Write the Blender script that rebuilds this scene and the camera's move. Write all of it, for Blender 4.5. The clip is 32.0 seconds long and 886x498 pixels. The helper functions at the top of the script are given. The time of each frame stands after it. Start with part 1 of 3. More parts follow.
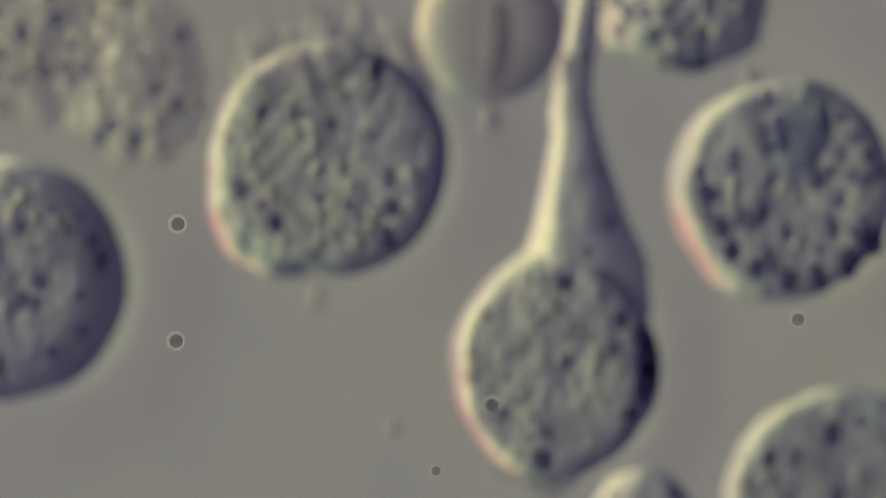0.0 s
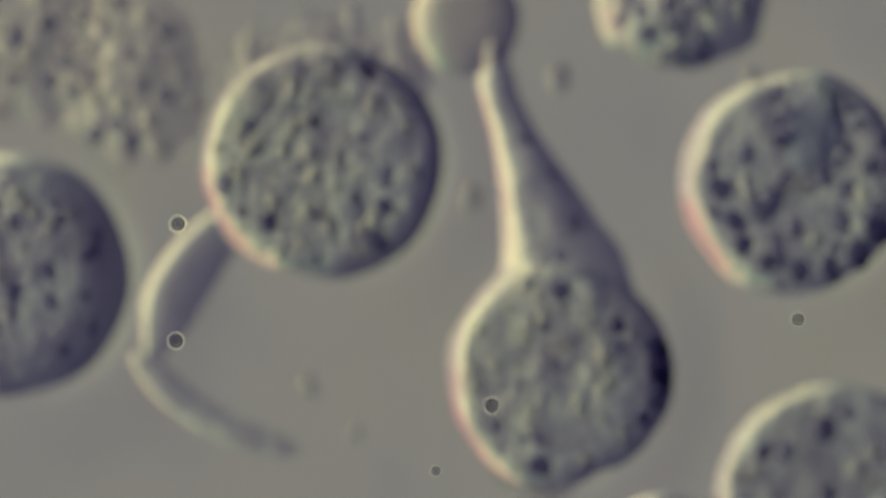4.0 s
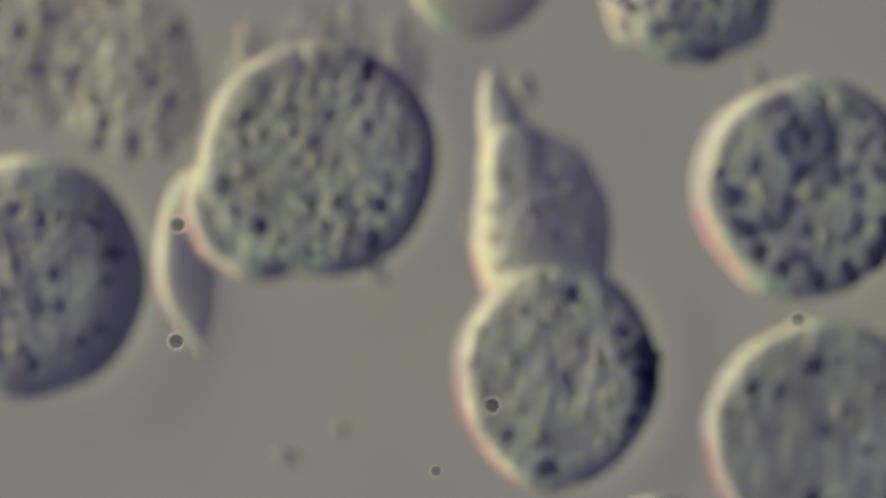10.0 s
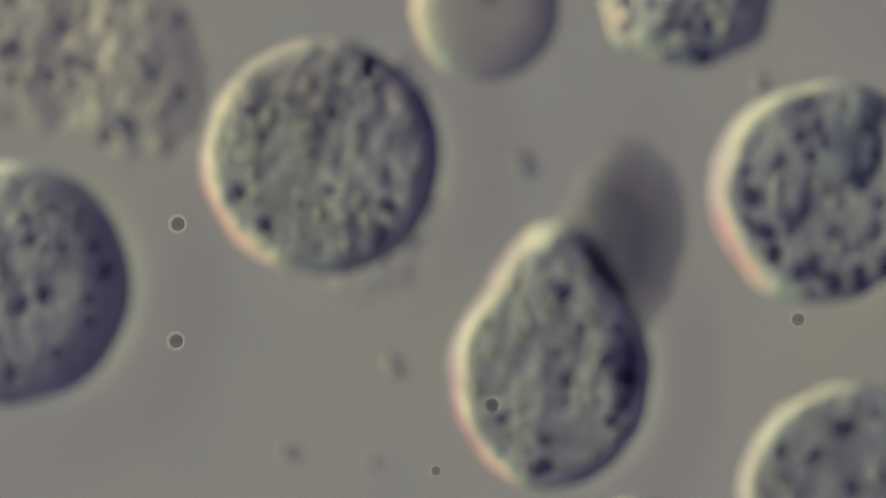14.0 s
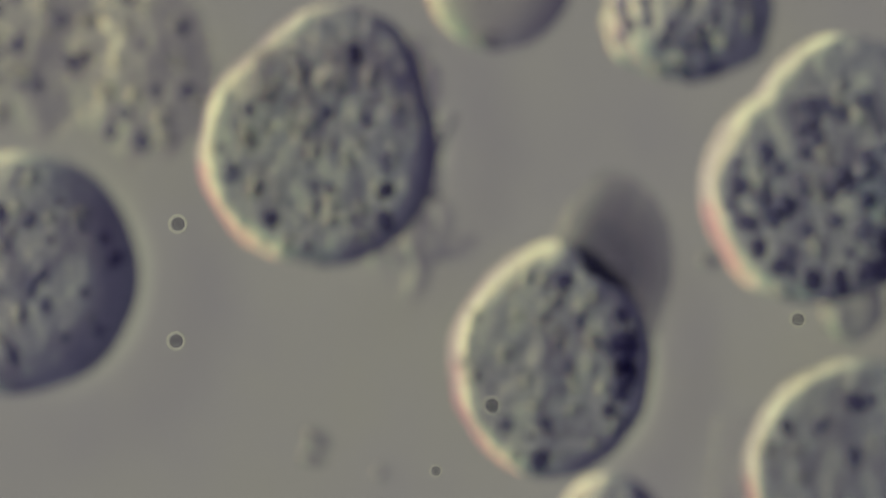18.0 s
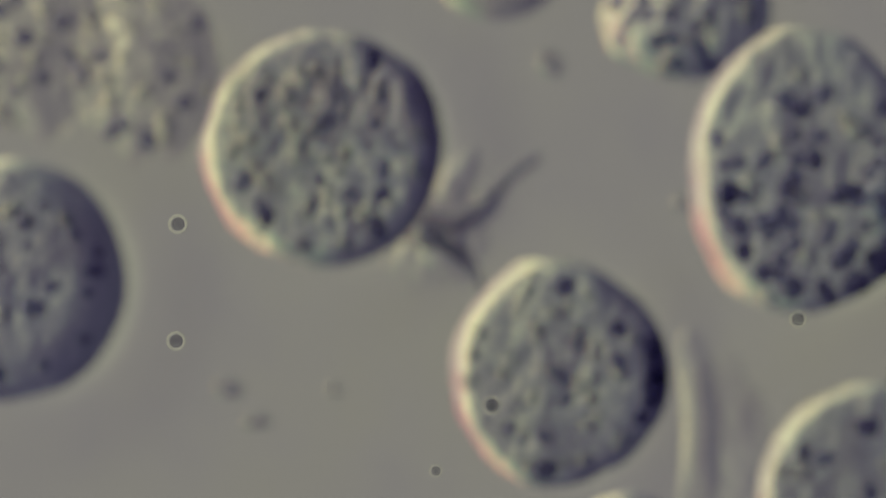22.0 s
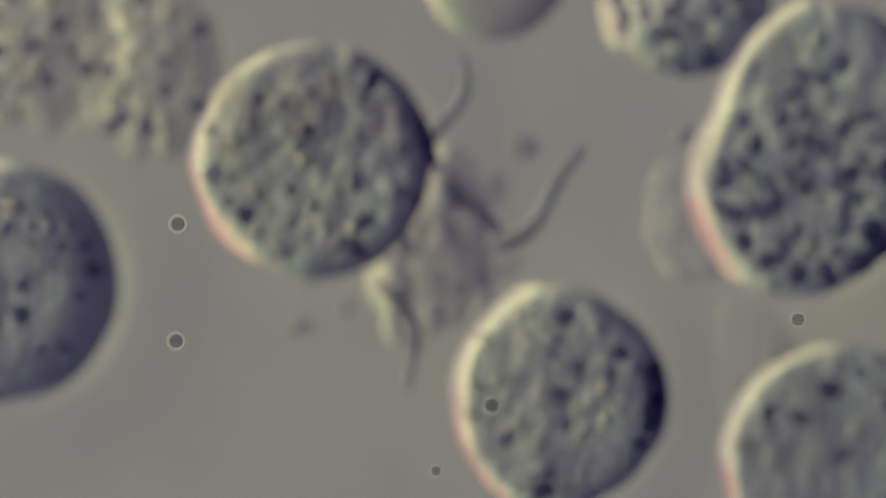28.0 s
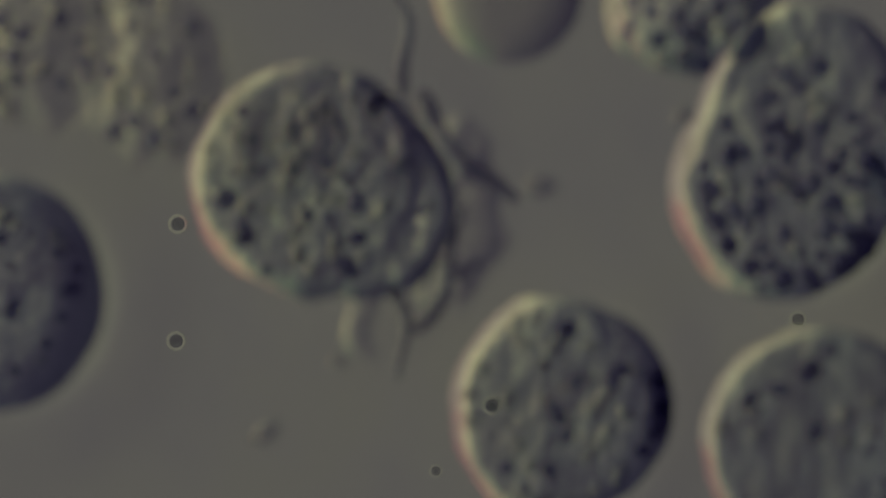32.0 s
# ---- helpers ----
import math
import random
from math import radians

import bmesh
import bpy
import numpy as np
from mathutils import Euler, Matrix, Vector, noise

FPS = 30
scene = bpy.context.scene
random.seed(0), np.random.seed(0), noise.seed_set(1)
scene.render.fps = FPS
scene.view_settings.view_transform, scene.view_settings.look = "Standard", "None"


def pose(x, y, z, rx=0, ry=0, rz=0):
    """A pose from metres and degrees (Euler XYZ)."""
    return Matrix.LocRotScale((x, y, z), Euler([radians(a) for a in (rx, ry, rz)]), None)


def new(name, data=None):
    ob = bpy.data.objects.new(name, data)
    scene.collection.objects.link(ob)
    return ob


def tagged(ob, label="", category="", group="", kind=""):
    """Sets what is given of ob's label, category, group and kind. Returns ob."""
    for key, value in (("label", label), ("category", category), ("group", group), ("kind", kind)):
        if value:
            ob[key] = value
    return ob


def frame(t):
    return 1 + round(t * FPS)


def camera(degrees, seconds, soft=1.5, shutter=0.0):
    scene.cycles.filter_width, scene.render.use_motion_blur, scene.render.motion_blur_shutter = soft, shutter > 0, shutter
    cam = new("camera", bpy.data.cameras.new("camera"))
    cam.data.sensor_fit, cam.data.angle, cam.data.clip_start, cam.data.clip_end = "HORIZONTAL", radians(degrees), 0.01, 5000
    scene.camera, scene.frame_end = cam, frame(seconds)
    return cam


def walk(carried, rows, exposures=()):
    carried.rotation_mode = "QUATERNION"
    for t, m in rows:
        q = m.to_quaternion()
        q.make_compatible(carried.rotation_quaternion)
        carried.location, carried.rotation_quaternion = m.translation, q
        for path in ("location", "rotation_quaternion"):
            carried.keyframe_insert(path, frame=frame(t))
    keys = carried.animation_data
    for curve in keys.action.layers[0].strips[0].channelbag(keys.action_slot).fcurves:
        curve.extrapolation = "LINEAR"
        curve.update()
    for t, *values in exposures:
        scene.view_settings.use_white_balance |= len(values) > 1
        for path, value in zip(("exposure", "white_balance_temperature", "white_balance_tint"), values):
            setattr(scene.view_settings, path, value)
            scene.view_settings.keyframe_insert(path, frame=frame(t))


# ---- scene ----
# Living cells on a microscope slide, seen straight down the tube. One metre here is about 30 micrometres.
SECONDS = 32.0
U = 1.0                          # metres in one unit of the plan
FIELD = 20.0
COVER = 0.40                     # height over the slide of the plane in focus
HEIGHT = 0.784 * U / math.tan(radians(FIELD / 2))

cam = camera(FIELD, SECONDS, soft=2.5)
walk(cam, [(0.0, pose(0, 0, HEIGHT)), (SECONDS, pose(0, 0, HEIGHT))],
     exposures=[(0.0, 0.0), (30.4, 0.0), (31.0, -0.35), (31.5, -0.73), (32.0, -1.15)])
# the tube is focused a little above the cells, on the plane of the dust in its sight
cam.data.dof.use_dof = True
cam.data.dof.focus_distance = HEIGHT - COVER * U
cam.data.dof.aperture_fstop = 0.29
# light goes through many thin clear layers
scene.cycles.max_bounces = 40
scene.cycles.transmission_bounces = 40

# The condenser's light comes up through the slide, oblique: it brightens towards +x and dims towards -x.
world = bpy.data.worlds.new("condenser_light")
scene.world = world
world.use_nodes = True
wn = world.node_tree.nodes
wl = world.node_tree.links
wn.clear()
w_out = wn.new("ShaderNodeOutputWorld")
w_bg = wn.new("ShaderNodeBackground")
w_ramp = wn.new("ShaderNodeValToRGB")
w_map = wn.new("ShaderNodeMapRange")
w_dot = wn.new("ShaderNodeVectorMath")
w_co = wn.new("ShaderNodeTexCoord")
w_dot.operation = "DOT_PRODUCT"
w_dot.inputs[1].default_value = (0.97, -0.20, 0.0)
w_map.inputs["From Min"].default_value = -0.7
w_map.inputs["From Max"].default_value = 0.7
wl.new(w_co.outputs["Generated"], w_dot.inputs[0])
wl.new(w_dot.outputs["Value"], w_map.inputs["Value"])
wl.new(w_map.outputs["Result"], w_ramp.inputs["Fac"])
# tints put into the +y light for coloured cell rims: rosy far out towards +x, greenish nearer in
w_xyz = wn.new("ShaderNodeSeparateXYZ")
wl.new(w_co.outputs["Generated"], w_xyz.inputs["Vector"])
w_colour = w_ramp.outputs["Color"]
for near, far, tint in (((0.02, 0.07), (0.15, 0.24), (0.86, 1.03, 0.92, 1.0)), ((0.16, 0.34), (2.0, 3.0), (1.0, 0.65, 0.76, 1.0))):
    both = []
    for axis, lo, hi, to in (("Y", 0.01, 0.12, 1.0), ("X", near[0], near[1], 1.0), ("X", far[1], far[0], 1.0)):
        band = wn.new("ShaderNodeMapRange")
        band.inputs["From Min"].default_value = lo
        band.inputs["From Max"].default_value = hi
        band.inputs["To Max"].default_value = to
        wl.new(w_xyz.outputs[axis], band.inputs["Value"])
        both.append(band.outputs["Result"])
    mul = [wn.new("ShaderNodeMath") for k in range(2)]
    for m in mul:
        m.operation = "MULTIPLY"
    wl.new(both[0], mul[0].inputs[0])
    wl.new(both[1], mul[0].inputs[1])
    wl.new(mul[0].outputs["Value"], mul[1].inputs[0])
    wl.new(both[2], mul[1].inputs[1])
    mix = wn.new("ShaderNodeMix")
    mix.data_type = "RGBA"
    mix.blend_type = "MULTIPLY"
    mix.inputs[7].default_value = tint
    wl.new(mul[1].outputs["Value"], mix.inputs["Factor"])
    wl.new(w_colour, mix.inputs[6])
    w_colour = mix.outputs[2]
wl.new(w_colour, w_bg.inputs["Color"])
wl.new(w_bg.outputs["Background"], w_out.inputs["Surface"])
w_bg.inputs["Strength"].default_value = 1.055


def fill_ramp(ramp, stops):
    """Stops: position and linear colour."""
    els = ramp.color_ramp.elements
    while len(els) > 1:
        els.remove(els[-1])
    els[0].position, els[0].color = stops[0][0], (*stops[0][1], 1)
    for p, c in stops[1:]:
        e = els.new(p)
        e.color = (*c, 1)


fill_ramp(w_ramp, [((d + 0.7) / 1.4, c) for d, c in (
    (-0.45, (0.044, 0.040, 0.066)), (-0.17, (0.074, 0.068, 0.100)), (-0.075, (0.116, 0.110, 0.128)), (-0.028, (0.158, 0.153, 0.154)),
    (0.00, (0.216, 0.206, 0.187)), (0.035, (0.268, 0.274, 0.218)), (0.085, (0.48, 0.47, 0.315)), (0.13, (0.74, 0.70, 0.42)), (0.22, (1.02, 0.92, 0.47)),
    (0.42, (0.95, 0.80, 0.52)), (0.60, (0.80, 0.60, 0.45)))])


# ---- materials ----
def cell_stuff(name, tint, ior, grain, size, stretch=0.6, rough=0.0, mottle=0.08):
    """Clear living jelly: it bends the light from below, with fine grain inside."""
    m = bpy.data.materials.new(name)
    m.use_nodes = True
    n, l = m.node_tree.nodes, m.node_tree.links
    n.clear()
    out = n.new("ShaderNodeOutputMaterial")
    ref = n.new("ShaderNodeBsdfRefraction")
    ref.inputs["IOR"].default_value = ior
    ref.inputs["Roughness"].default_value = rough
    co = n.new("ShaderNodeTexCoord")
    mp = n.new("ShaderNodeMapping")
    mp.inputs["Scale"].default_value = (1.0, stretch, 1.0)
    l.new(co.outputs["Object"], mp.inputs["Vector"])
    fine = n.new("ShaderNodeTexNoise")
    fine.inputs["Scale"].default_value = 1.0 / (size * U)
    fine.inputs["Detail"].default_value = 4.0
    l.new(mp.outputs["Vector"], fine.inputs["Vector"])
    bump = n.new("ShaderNodeBump")
    bump.inputs["Strength"].default_value = 1.0
    bump.inputs["Distance"].default_value = grain * U
    l.new(fine.outputs["Fac"], bump.inputs["Height"])
    l.new(bump.outputs["Normal"], ref.inputs["Normal"])
    coarse = n.new("ShaderNodeTexNoise")
    coarse.inputs["Scale"].default_value = 0.35 / (size * U)
    coarse.inputs["Detail"].default_value = 3.0
    l.new(mp.outputs["Vector"], coarse.inputs["Vector"])
    ramp = n.new("ShaderNodeValToRGB")
    dark = tuple(c * (1 - 2 * mottle) * (1 - k * mottle) for c, k in zip(tint, (0.45, 0.80, 0.0)))
    light = tuple(min(1.0, c * (1 + mottle)) * (1 - k * mottle) for c, k in zip(tint, (0.40, 0.0, 0.10)))
    fill_ramp(ramp, [(0.32, dark), (0.68, light)])
    l.new(coarse.outputs["Fac"], ramp.inputs["Fac"])
    l.new(ramp.outputs["Color"], ref.inputs["Color"])
    l.new(ref.outputs["BSDF"], out.inputs["Surface"])
    return m


M_SLIDE = bpy.data.materials.new("slide_glass")
M_SLIDE.use_nodes = True
M_SLIDE.node_tree.nodes.clear()
so = M_SLIDE.node_tree.nodes.new("ShaderNodeOutputMaterial")
sr = M_SLIDE.node_tree.nodes.new("ShaderNodeBsdfRefraction")
sr.inputs["IOR"].default_value = 1.5
sr.inputs["Roughness"].default_value = 0.0
sc = M_SLIDE.node_tree.nodes.new("ShaderNodeTexCoord")
sn = M_SLIDE.node_tree.nodes.new("ShaderNodeTexNoise")
sn.inputs["Scale"].default_value = 1.9 / U
sn.inputs["Detail"].default_value = 7.0
sn.inputs["Roughness"].default_value = 0.58
sm = M_SLIDE.node_tree.nodes.new("ShaderNodeValToRGB")
fill_ramp(sm, [(0.3, (0.930, 0.920, 0.965)), (0.5, (0.985, 0.98, 0.978)), (0.7, (1.0, 1.0, 0.945))])
M_SLIDE.node_tree.links.new(sc.outputs["Object"], sn.inputs["Vector"])
M_SLIDE.node_tree.links.new(sn.outputs["Fac"], sm.inputs["Fac"])
M_SLIDE.node_tree.links.new(sm.outputs["Color"], sr.inputs["Color"])
M_SLIDE.node_tree.links.new(sr.outputs["BSDF"], so.inputs["Surface"])

M_LENS = bpy.data.materials.new("lens_glass")
M_LENS.use_nodes = True
M_LENS.node_tree.nodes.clear()
lo = M_LENS.node_tree.nodes.new("ShaderNodeOutputMaterial")
lr = M_LENS.node_tree.nodes.new("ShaderNodeBsdfRefraction")
lr.inputs["IOR"].default_value = 1.5
lr.inputs["Roughness"].default_value = 0.0
M_LENS.node_tree.links.new(lr.outputs["BSDF"], lo.inputs["Surface"])

M_MEMBRANE = cell_stuff("cell_membrane", (0.957, 0.966, 1.0), 1.13, 0.006, 0.030, mottle=0.025)
M_GRANULAR = cell_stuff("granular_cytoplasm", (0.972, 0.980, 1.0), 1.085, 0.021, 0.025, stretch=0.8, mottle=0.07)
M_BODY = cell_stuff("grey_cytoplasm", (0.962, 0.968, 1.0), 1.08, 0.022, 0.027, stretch=0.7, mottle=0.065)
M_DEEP = cell_stuff("deep_cytoplasm", (0.975, 0.975, 0.995), 1.06, 0.046, 0.044, stretch=0.85)
M_CLEAR = cell_stuff("clear_cytoplasm", (0.935, 0.943, 0.98), 1.06, 0.032, 0.036)
M_PALE = cell_stuff("pale_cytoplasm", (0.865, 0.866, 0.905), 1.045, 0.036, 0.034)
M_SMOOTH = cell_stuff("smooth_cytoplasm", (0.915, 0.90, 0.915), 1.08, 0.002, 0.060, mottle=0.04)
M_FAINT = cell_stuff("faint_cytoplasm", (0.985, 0.975, 0.98), 1.07, 0.024, 0.040, mottle=0.012)
M_VEIL = cell_stuff("veil_membrane", (0.975, 0.97, 0.98), 1.048, 0.020, 0.04, mottle=0.02)
M_NECK = cell_stuff("neck_cytoplasm", (0.998, 0.996, 0.998), 1.0015, 0.03, 0.04, mottle=0.01)
M_GRANULE = cell_stuff("dark_granule", (0.68, 0.67, 0.80), 1.04, 0.001, 0.02)
M_SPOT = cell_stuff("darkest_granule", (0.52, 0.50, 0.67), 1.03, 0.001, 0.02)
M_GRAIN = cell_stuff("pale_granule", (0.96, 0.96, 0.965), 1.07, 0.001, 0.02)
M_NUCLEUS = cell_stuff("nucleus", (0.80, 0.82, 0.90), 1.035, 0.010, 0.04)
M_BULGE = cell_stuff("lobe_matter", (0.998, 0.998, 0.998), 1.0015, 0.030, 0.034, mottle=0.01)
# clear stuff of the added sheets that draw a halo beside the cells
M_HALO_SHEET = cell_stuff("halo_clear", (1.0, 1.0, 1.0), 1.06, 0.004, 0.06, mottle=0.0)
M_FOLD = cell_stuff("fold_matter", (0.86, 0.84, 0.87), 1.03, 0.002, 0.06, mottle=0.02)
M_PLUME_SHADE = cell_stuff("plume_shade_tint", (0.98, 0.98, 0.985), 1.035, 0.006, 0.06, mottle=0.01)
# shade painted in by height: dark where it is thick, clear where it runs out
pn, pl = M_PLUME_SHADE.node_tree.nodes, M_PLUME_SHADE.node_tree.links
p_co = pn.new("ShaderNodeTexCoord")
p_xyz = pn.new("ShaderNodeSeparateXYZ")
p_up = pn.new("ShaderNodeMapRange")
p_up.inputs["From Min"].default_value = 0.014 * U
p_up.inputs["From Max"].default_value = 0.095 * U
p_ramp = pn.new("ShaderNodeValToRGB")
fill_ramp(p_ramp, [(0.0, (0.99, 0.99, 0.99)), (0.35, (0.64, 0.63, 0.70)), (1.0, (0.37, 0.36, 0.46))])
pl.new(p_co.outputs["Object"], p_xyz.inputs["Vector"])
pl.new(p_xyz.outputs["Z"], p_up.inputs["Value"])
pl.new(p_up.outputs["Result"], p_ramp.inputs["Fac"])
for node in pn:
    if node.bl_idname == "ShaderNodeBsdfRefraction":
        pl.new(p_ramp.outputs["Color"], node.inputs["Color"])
M_TAIL = cell_stuff("tail_cytoplasm", (0.975, 0.97, 0.98), 1.075, 0.012, 0.05, mottle=0.02)
M_STRAND = cell_stuff("strand", (0.77, 0.76, 0.82), 1.045, 0.001, 0.03)
M_DRIFT = cell_stuff("drifting_matter", (0.89, 0.88, 0.905), 1.05, 0.003, 0.02)
M_DUST = cell_stuff("dust", (0.76, 0.76, 0.77), 1.02, 0.000, 0.02)
M_HALO = cell_stuff("dust_halo", (0.98, 0.98, 0.98), 1.50, 0.000, 0.02, mottle=0.0)


# ---- mesh tools ----
def at(x, y, lift=0.04):
    """The place, in metres, of a point of the plan in thousandths of a unit. lift: how high over the slide its outline lies."""
    k = U * (1 - lift * U / HEIGHT) / 1000
    return k * (x - 784), k * (441 - y)


def link(name, bm, mat):
    me = bpy.data.meshes.new(name)
    bm.normal_update()
    for e in bm.edges:
        if len(e.link_faces) == 2 and e.calc_face_angle() > radians(58):
            e.smooth = False
    bm.to_mesh(me)
    bm.free()
    me.transform(Matrix.Scale(U, 4))
    for p in me.polygons:
        p.use_smooth = True
    me.materials.append(mat)
    return new(name, me)


def part(name, bm, mat, parent, label=""):
    ob = link(name, bm, mat)
    ob.parent = parent
    return tagged(ob, label)


LAYER = [0.0080]


def next_layer():
    """A height of its own for each inner piece's underside, so that no two lie in one plane."""
    LAYER[0] += 0.0002
    return LAYER[0]


def profile(r, h, a, b):
    return h * max(0.0, 1 - min(1.0, r) ** a) ** b


def edge_power(a, x, y, lean=None):
    """Skews the edge to shape its shading: steep towards -x for a narrow bright rim, gentler towards +x for a wide dark
    one.
    """
    d = math.hypot(x, y)
    lean = ((0.50 if a > 9 else 0.40) if a > 4 else 0.0) if lean is None else lean
    return a * (1 - lean * x / d) if d > 1e-6 else a


def dome(rx, ry, h, a, b, lump=0.003, lump_size=0.05, wobble=0.015, seed=0.0, rings=32, segs=128, base=None, lean=None, crest=0.0):
    """A cell lying on the glass: uneven round outline, flattened lumpy top, closed underside."""
    bm = bmesh.new()
    edge = min(0.010, 0.10 * h) if b < 1.4 else 0.0006
    base = next_layer() if base is None else base

    def ring(r, z_of):
        out = []
        for j in range(segs):
            t = 2 * math.pi * j / segs
            k = 1 + wobble * (1.6 * noise.noise((2 * math.cos(t) + seed, 2 * math.sin(t), seed))
                              + 0.6 * noise.noise((4 * math.cos(t), 4 * math.sin(t) + seed, seed)))
            x, y = rx * r * k * math.cos(t), ry * r * k * math.sin(t)
            out.append(bm.verts.new((x + crest * rx * (1 - r), y, z_of(r, x, y))))
        return out

    def top(r, x, y):
        p = Vector((x / lump_size + seed, 0.7 * y / lump_size, seed))
        return base + edge + profile(r, h, edge_power(a, x / rx, y / ry, lean), b) + lump * (1 - r ** 6) * (noise.noise(p) + 0.6 * noise.noise(p * 2.1))

    rows = [ring(1 - (1 - i / rings) ** 1.6, top) for i in range(1, rings + 1)]
    rows.append(ring(0.985, lambda r, x, y: base + 0.003))
    rows.append(ring(0.95, lambda r, x, y: base))
    rows.append(ring(0.5, lambda r, x, y: base))
    c0 = bm.verts.new((crest * rx, 0, top(0, 0, 0)))
    c1 = bm.verts.new((0, 0, base))
    for j in range(segs):
        k = (j + 1) % segs
        bm.faces.new((c0, rows[0][j], rows[0][k]))
        bm.faces.new((c1, rows[-1][k], rows[-1][j]))
        for u, v in zip(rows, rows[1:]):
            bm.faces.new((u[j], v[j], v[k], u[k]))
    return bm


def leaning(u, lean):
    """Across a limb: -1 to 1 with the crest at lean."""
    return (u - lean) / (1 + lean if u < lean else 1 - lean)


def limb(length, w0, w1, h0, h1, bend=0.0, wave=0.0, seed=0.0, n=30, m=16, thin0=0.12, thin1=0.12, bell=1.0, blunt=7, point=0.0, lean=0.0):
    """A tapered arm of a cell lying along +y from the origin. thin0, thin1: the shares of it over which its two ends run out."""
    bm = bmesh.new()
    base = next_layer()
    rows = []
    for i in range(n + 1):
        t = 0.5 - 0.5 * math.cos(math.pi * i / n)
        e = max(0.02, 1 - abs(2 * t - 1) ** blunt) ** 0.5
        w = (w0 + (w1 - w0) * t) * e * (1 + 0.10 * noise.noise((3 * t, seed, 0.3)))
        if point:
            k = min(1.0, t / point)
            w *= 0.2 + 0.8 * k * k * (3 - 2 * k)
        k = min(1.0, t / thin0) * min(1.0, (1 - t) / thin1)
        h = (h0 + (h1 - h0) * t) * (0.06 + 0.94 * k * k * (3 - 2 * k))
        x = bend * length * math.sin(math.pi * t) + wave * math.sin(2 * math.pi * t + seed)
        row = []
        for j in range(m):
            u = -math.cos(math.pi * j / (m - 1))
            row.append(bm.verts.new((x + w / 2 * u, length * t, base + h * (0.02 + 0.98 * max(0.0, 1 - leaning(u, lean) ** 2) ** bell) * (1 + 0.12 * noise.noise((9 * t + seed, 2.5 * u, seed))))))
        for j in range(1, m // 2):
            u = 1 - 2 * j / (m // 2)
            row.append(bm.verts.new((x + w / 2 * u * 0.97, length * t, base)))
        rows.append(row)
    for u, v in zip(rows, rows[1:]):
        for j in range(len(u)):
            k = (j + 1) % len(u)
            bm.faces.new((u[k], u[j], v[j], v[k]))
    bm.faces.new(rows[0])
    bm.faces.new(rows[-1][::-1])
    bmesh.ops.recalc_face_normals(bm, faces=bm.faces)
    return bm


def bean(rx, ry, rz, seed=0.0, sub=2):
    bm = bmesh.new()
    bmesh.ops.create_icosphere(bm, subdivisions=sub, radius=1.0)
    for v in bm.verts:
        k = 1 + 0.34 * noise.noise(v.co * 1.1 + Vector((seed, 0, seed)))
        v.co = Vector((v.co.x * rx * k, v.co.y * ry * k, v.co.z * rz * k))
    return bm


GRANULE_MESH = {}


def granule(parent, name, mat, kind, size, label):
    """A granule: six shapes of each material, shared."""
    key = (mat.name, kind)
    if key not in GRANULE_MESH:
        ob = link(name, bean(1.0 - 0.02 * kind, 1.05 + 0.07 * kind, 0.55, 3.1 * kind), mat)
        GRANULE_MESH[key] = ob.data
    else:
        ob = new(name, GRANULE_MESH[key])
    ob.parent = parent
    ob.scale = (size, size, size)
    return tagged(ob, label)


def at_time(rows, t):
    """The values of rows (t, a, b, ...) at t, straight between them."""
    if t <= rows[0][0]:
        return rows[0][1:]
    for p, q in zip(rows, rows[1:]):
        if t <= q[0]:
            f = (t - p[0]) / (q[0] - p[0])
            return tuple(u + (v - u) * f for u, v in zip(p[1:], q[1:]))
    return rows[-1][1:]


MOVES = []       # (object, rows) for motions()


def move_cell(ob, rows, half=0.0):
    """rows: seconds, place on the plan, turn, and where it tips up how far, in degrees. half: its half length, which lifts it as it tips."""
    out = []
    for t, x, y, rz, *tip in rows:
        a = tip[0] if tip else 0.0
        out.append((t, pose(*at(x, y), U * half * math.sin(radians(a)), a, 0, rz)))
    MOVES.append((ob, out))


def move_limb(ob, owner, rows, z=0.0):
    """rows: seconds, the root and the point it aims at, both on the plan, and how far it is lifted. owner: the rows of its cell."""
    out = []
    for t, x0, y0, x1, y1, *up in rows:
        cx, cy, turn, *_ = at_time(owner, t)
        ox, oy = at(cx, cy)
        px, py = at(x0, y0)
        a = math.degrees(math.atan2(-(x1 - x0), -(y1 - y0)))
        out.append((t, pose(0, 0, 0, 0, 0, -turn) @ pose(px - ox, py - oy, U * (z + sum(up)), 0, 0, a)))
    MOVES.append((ob, out))


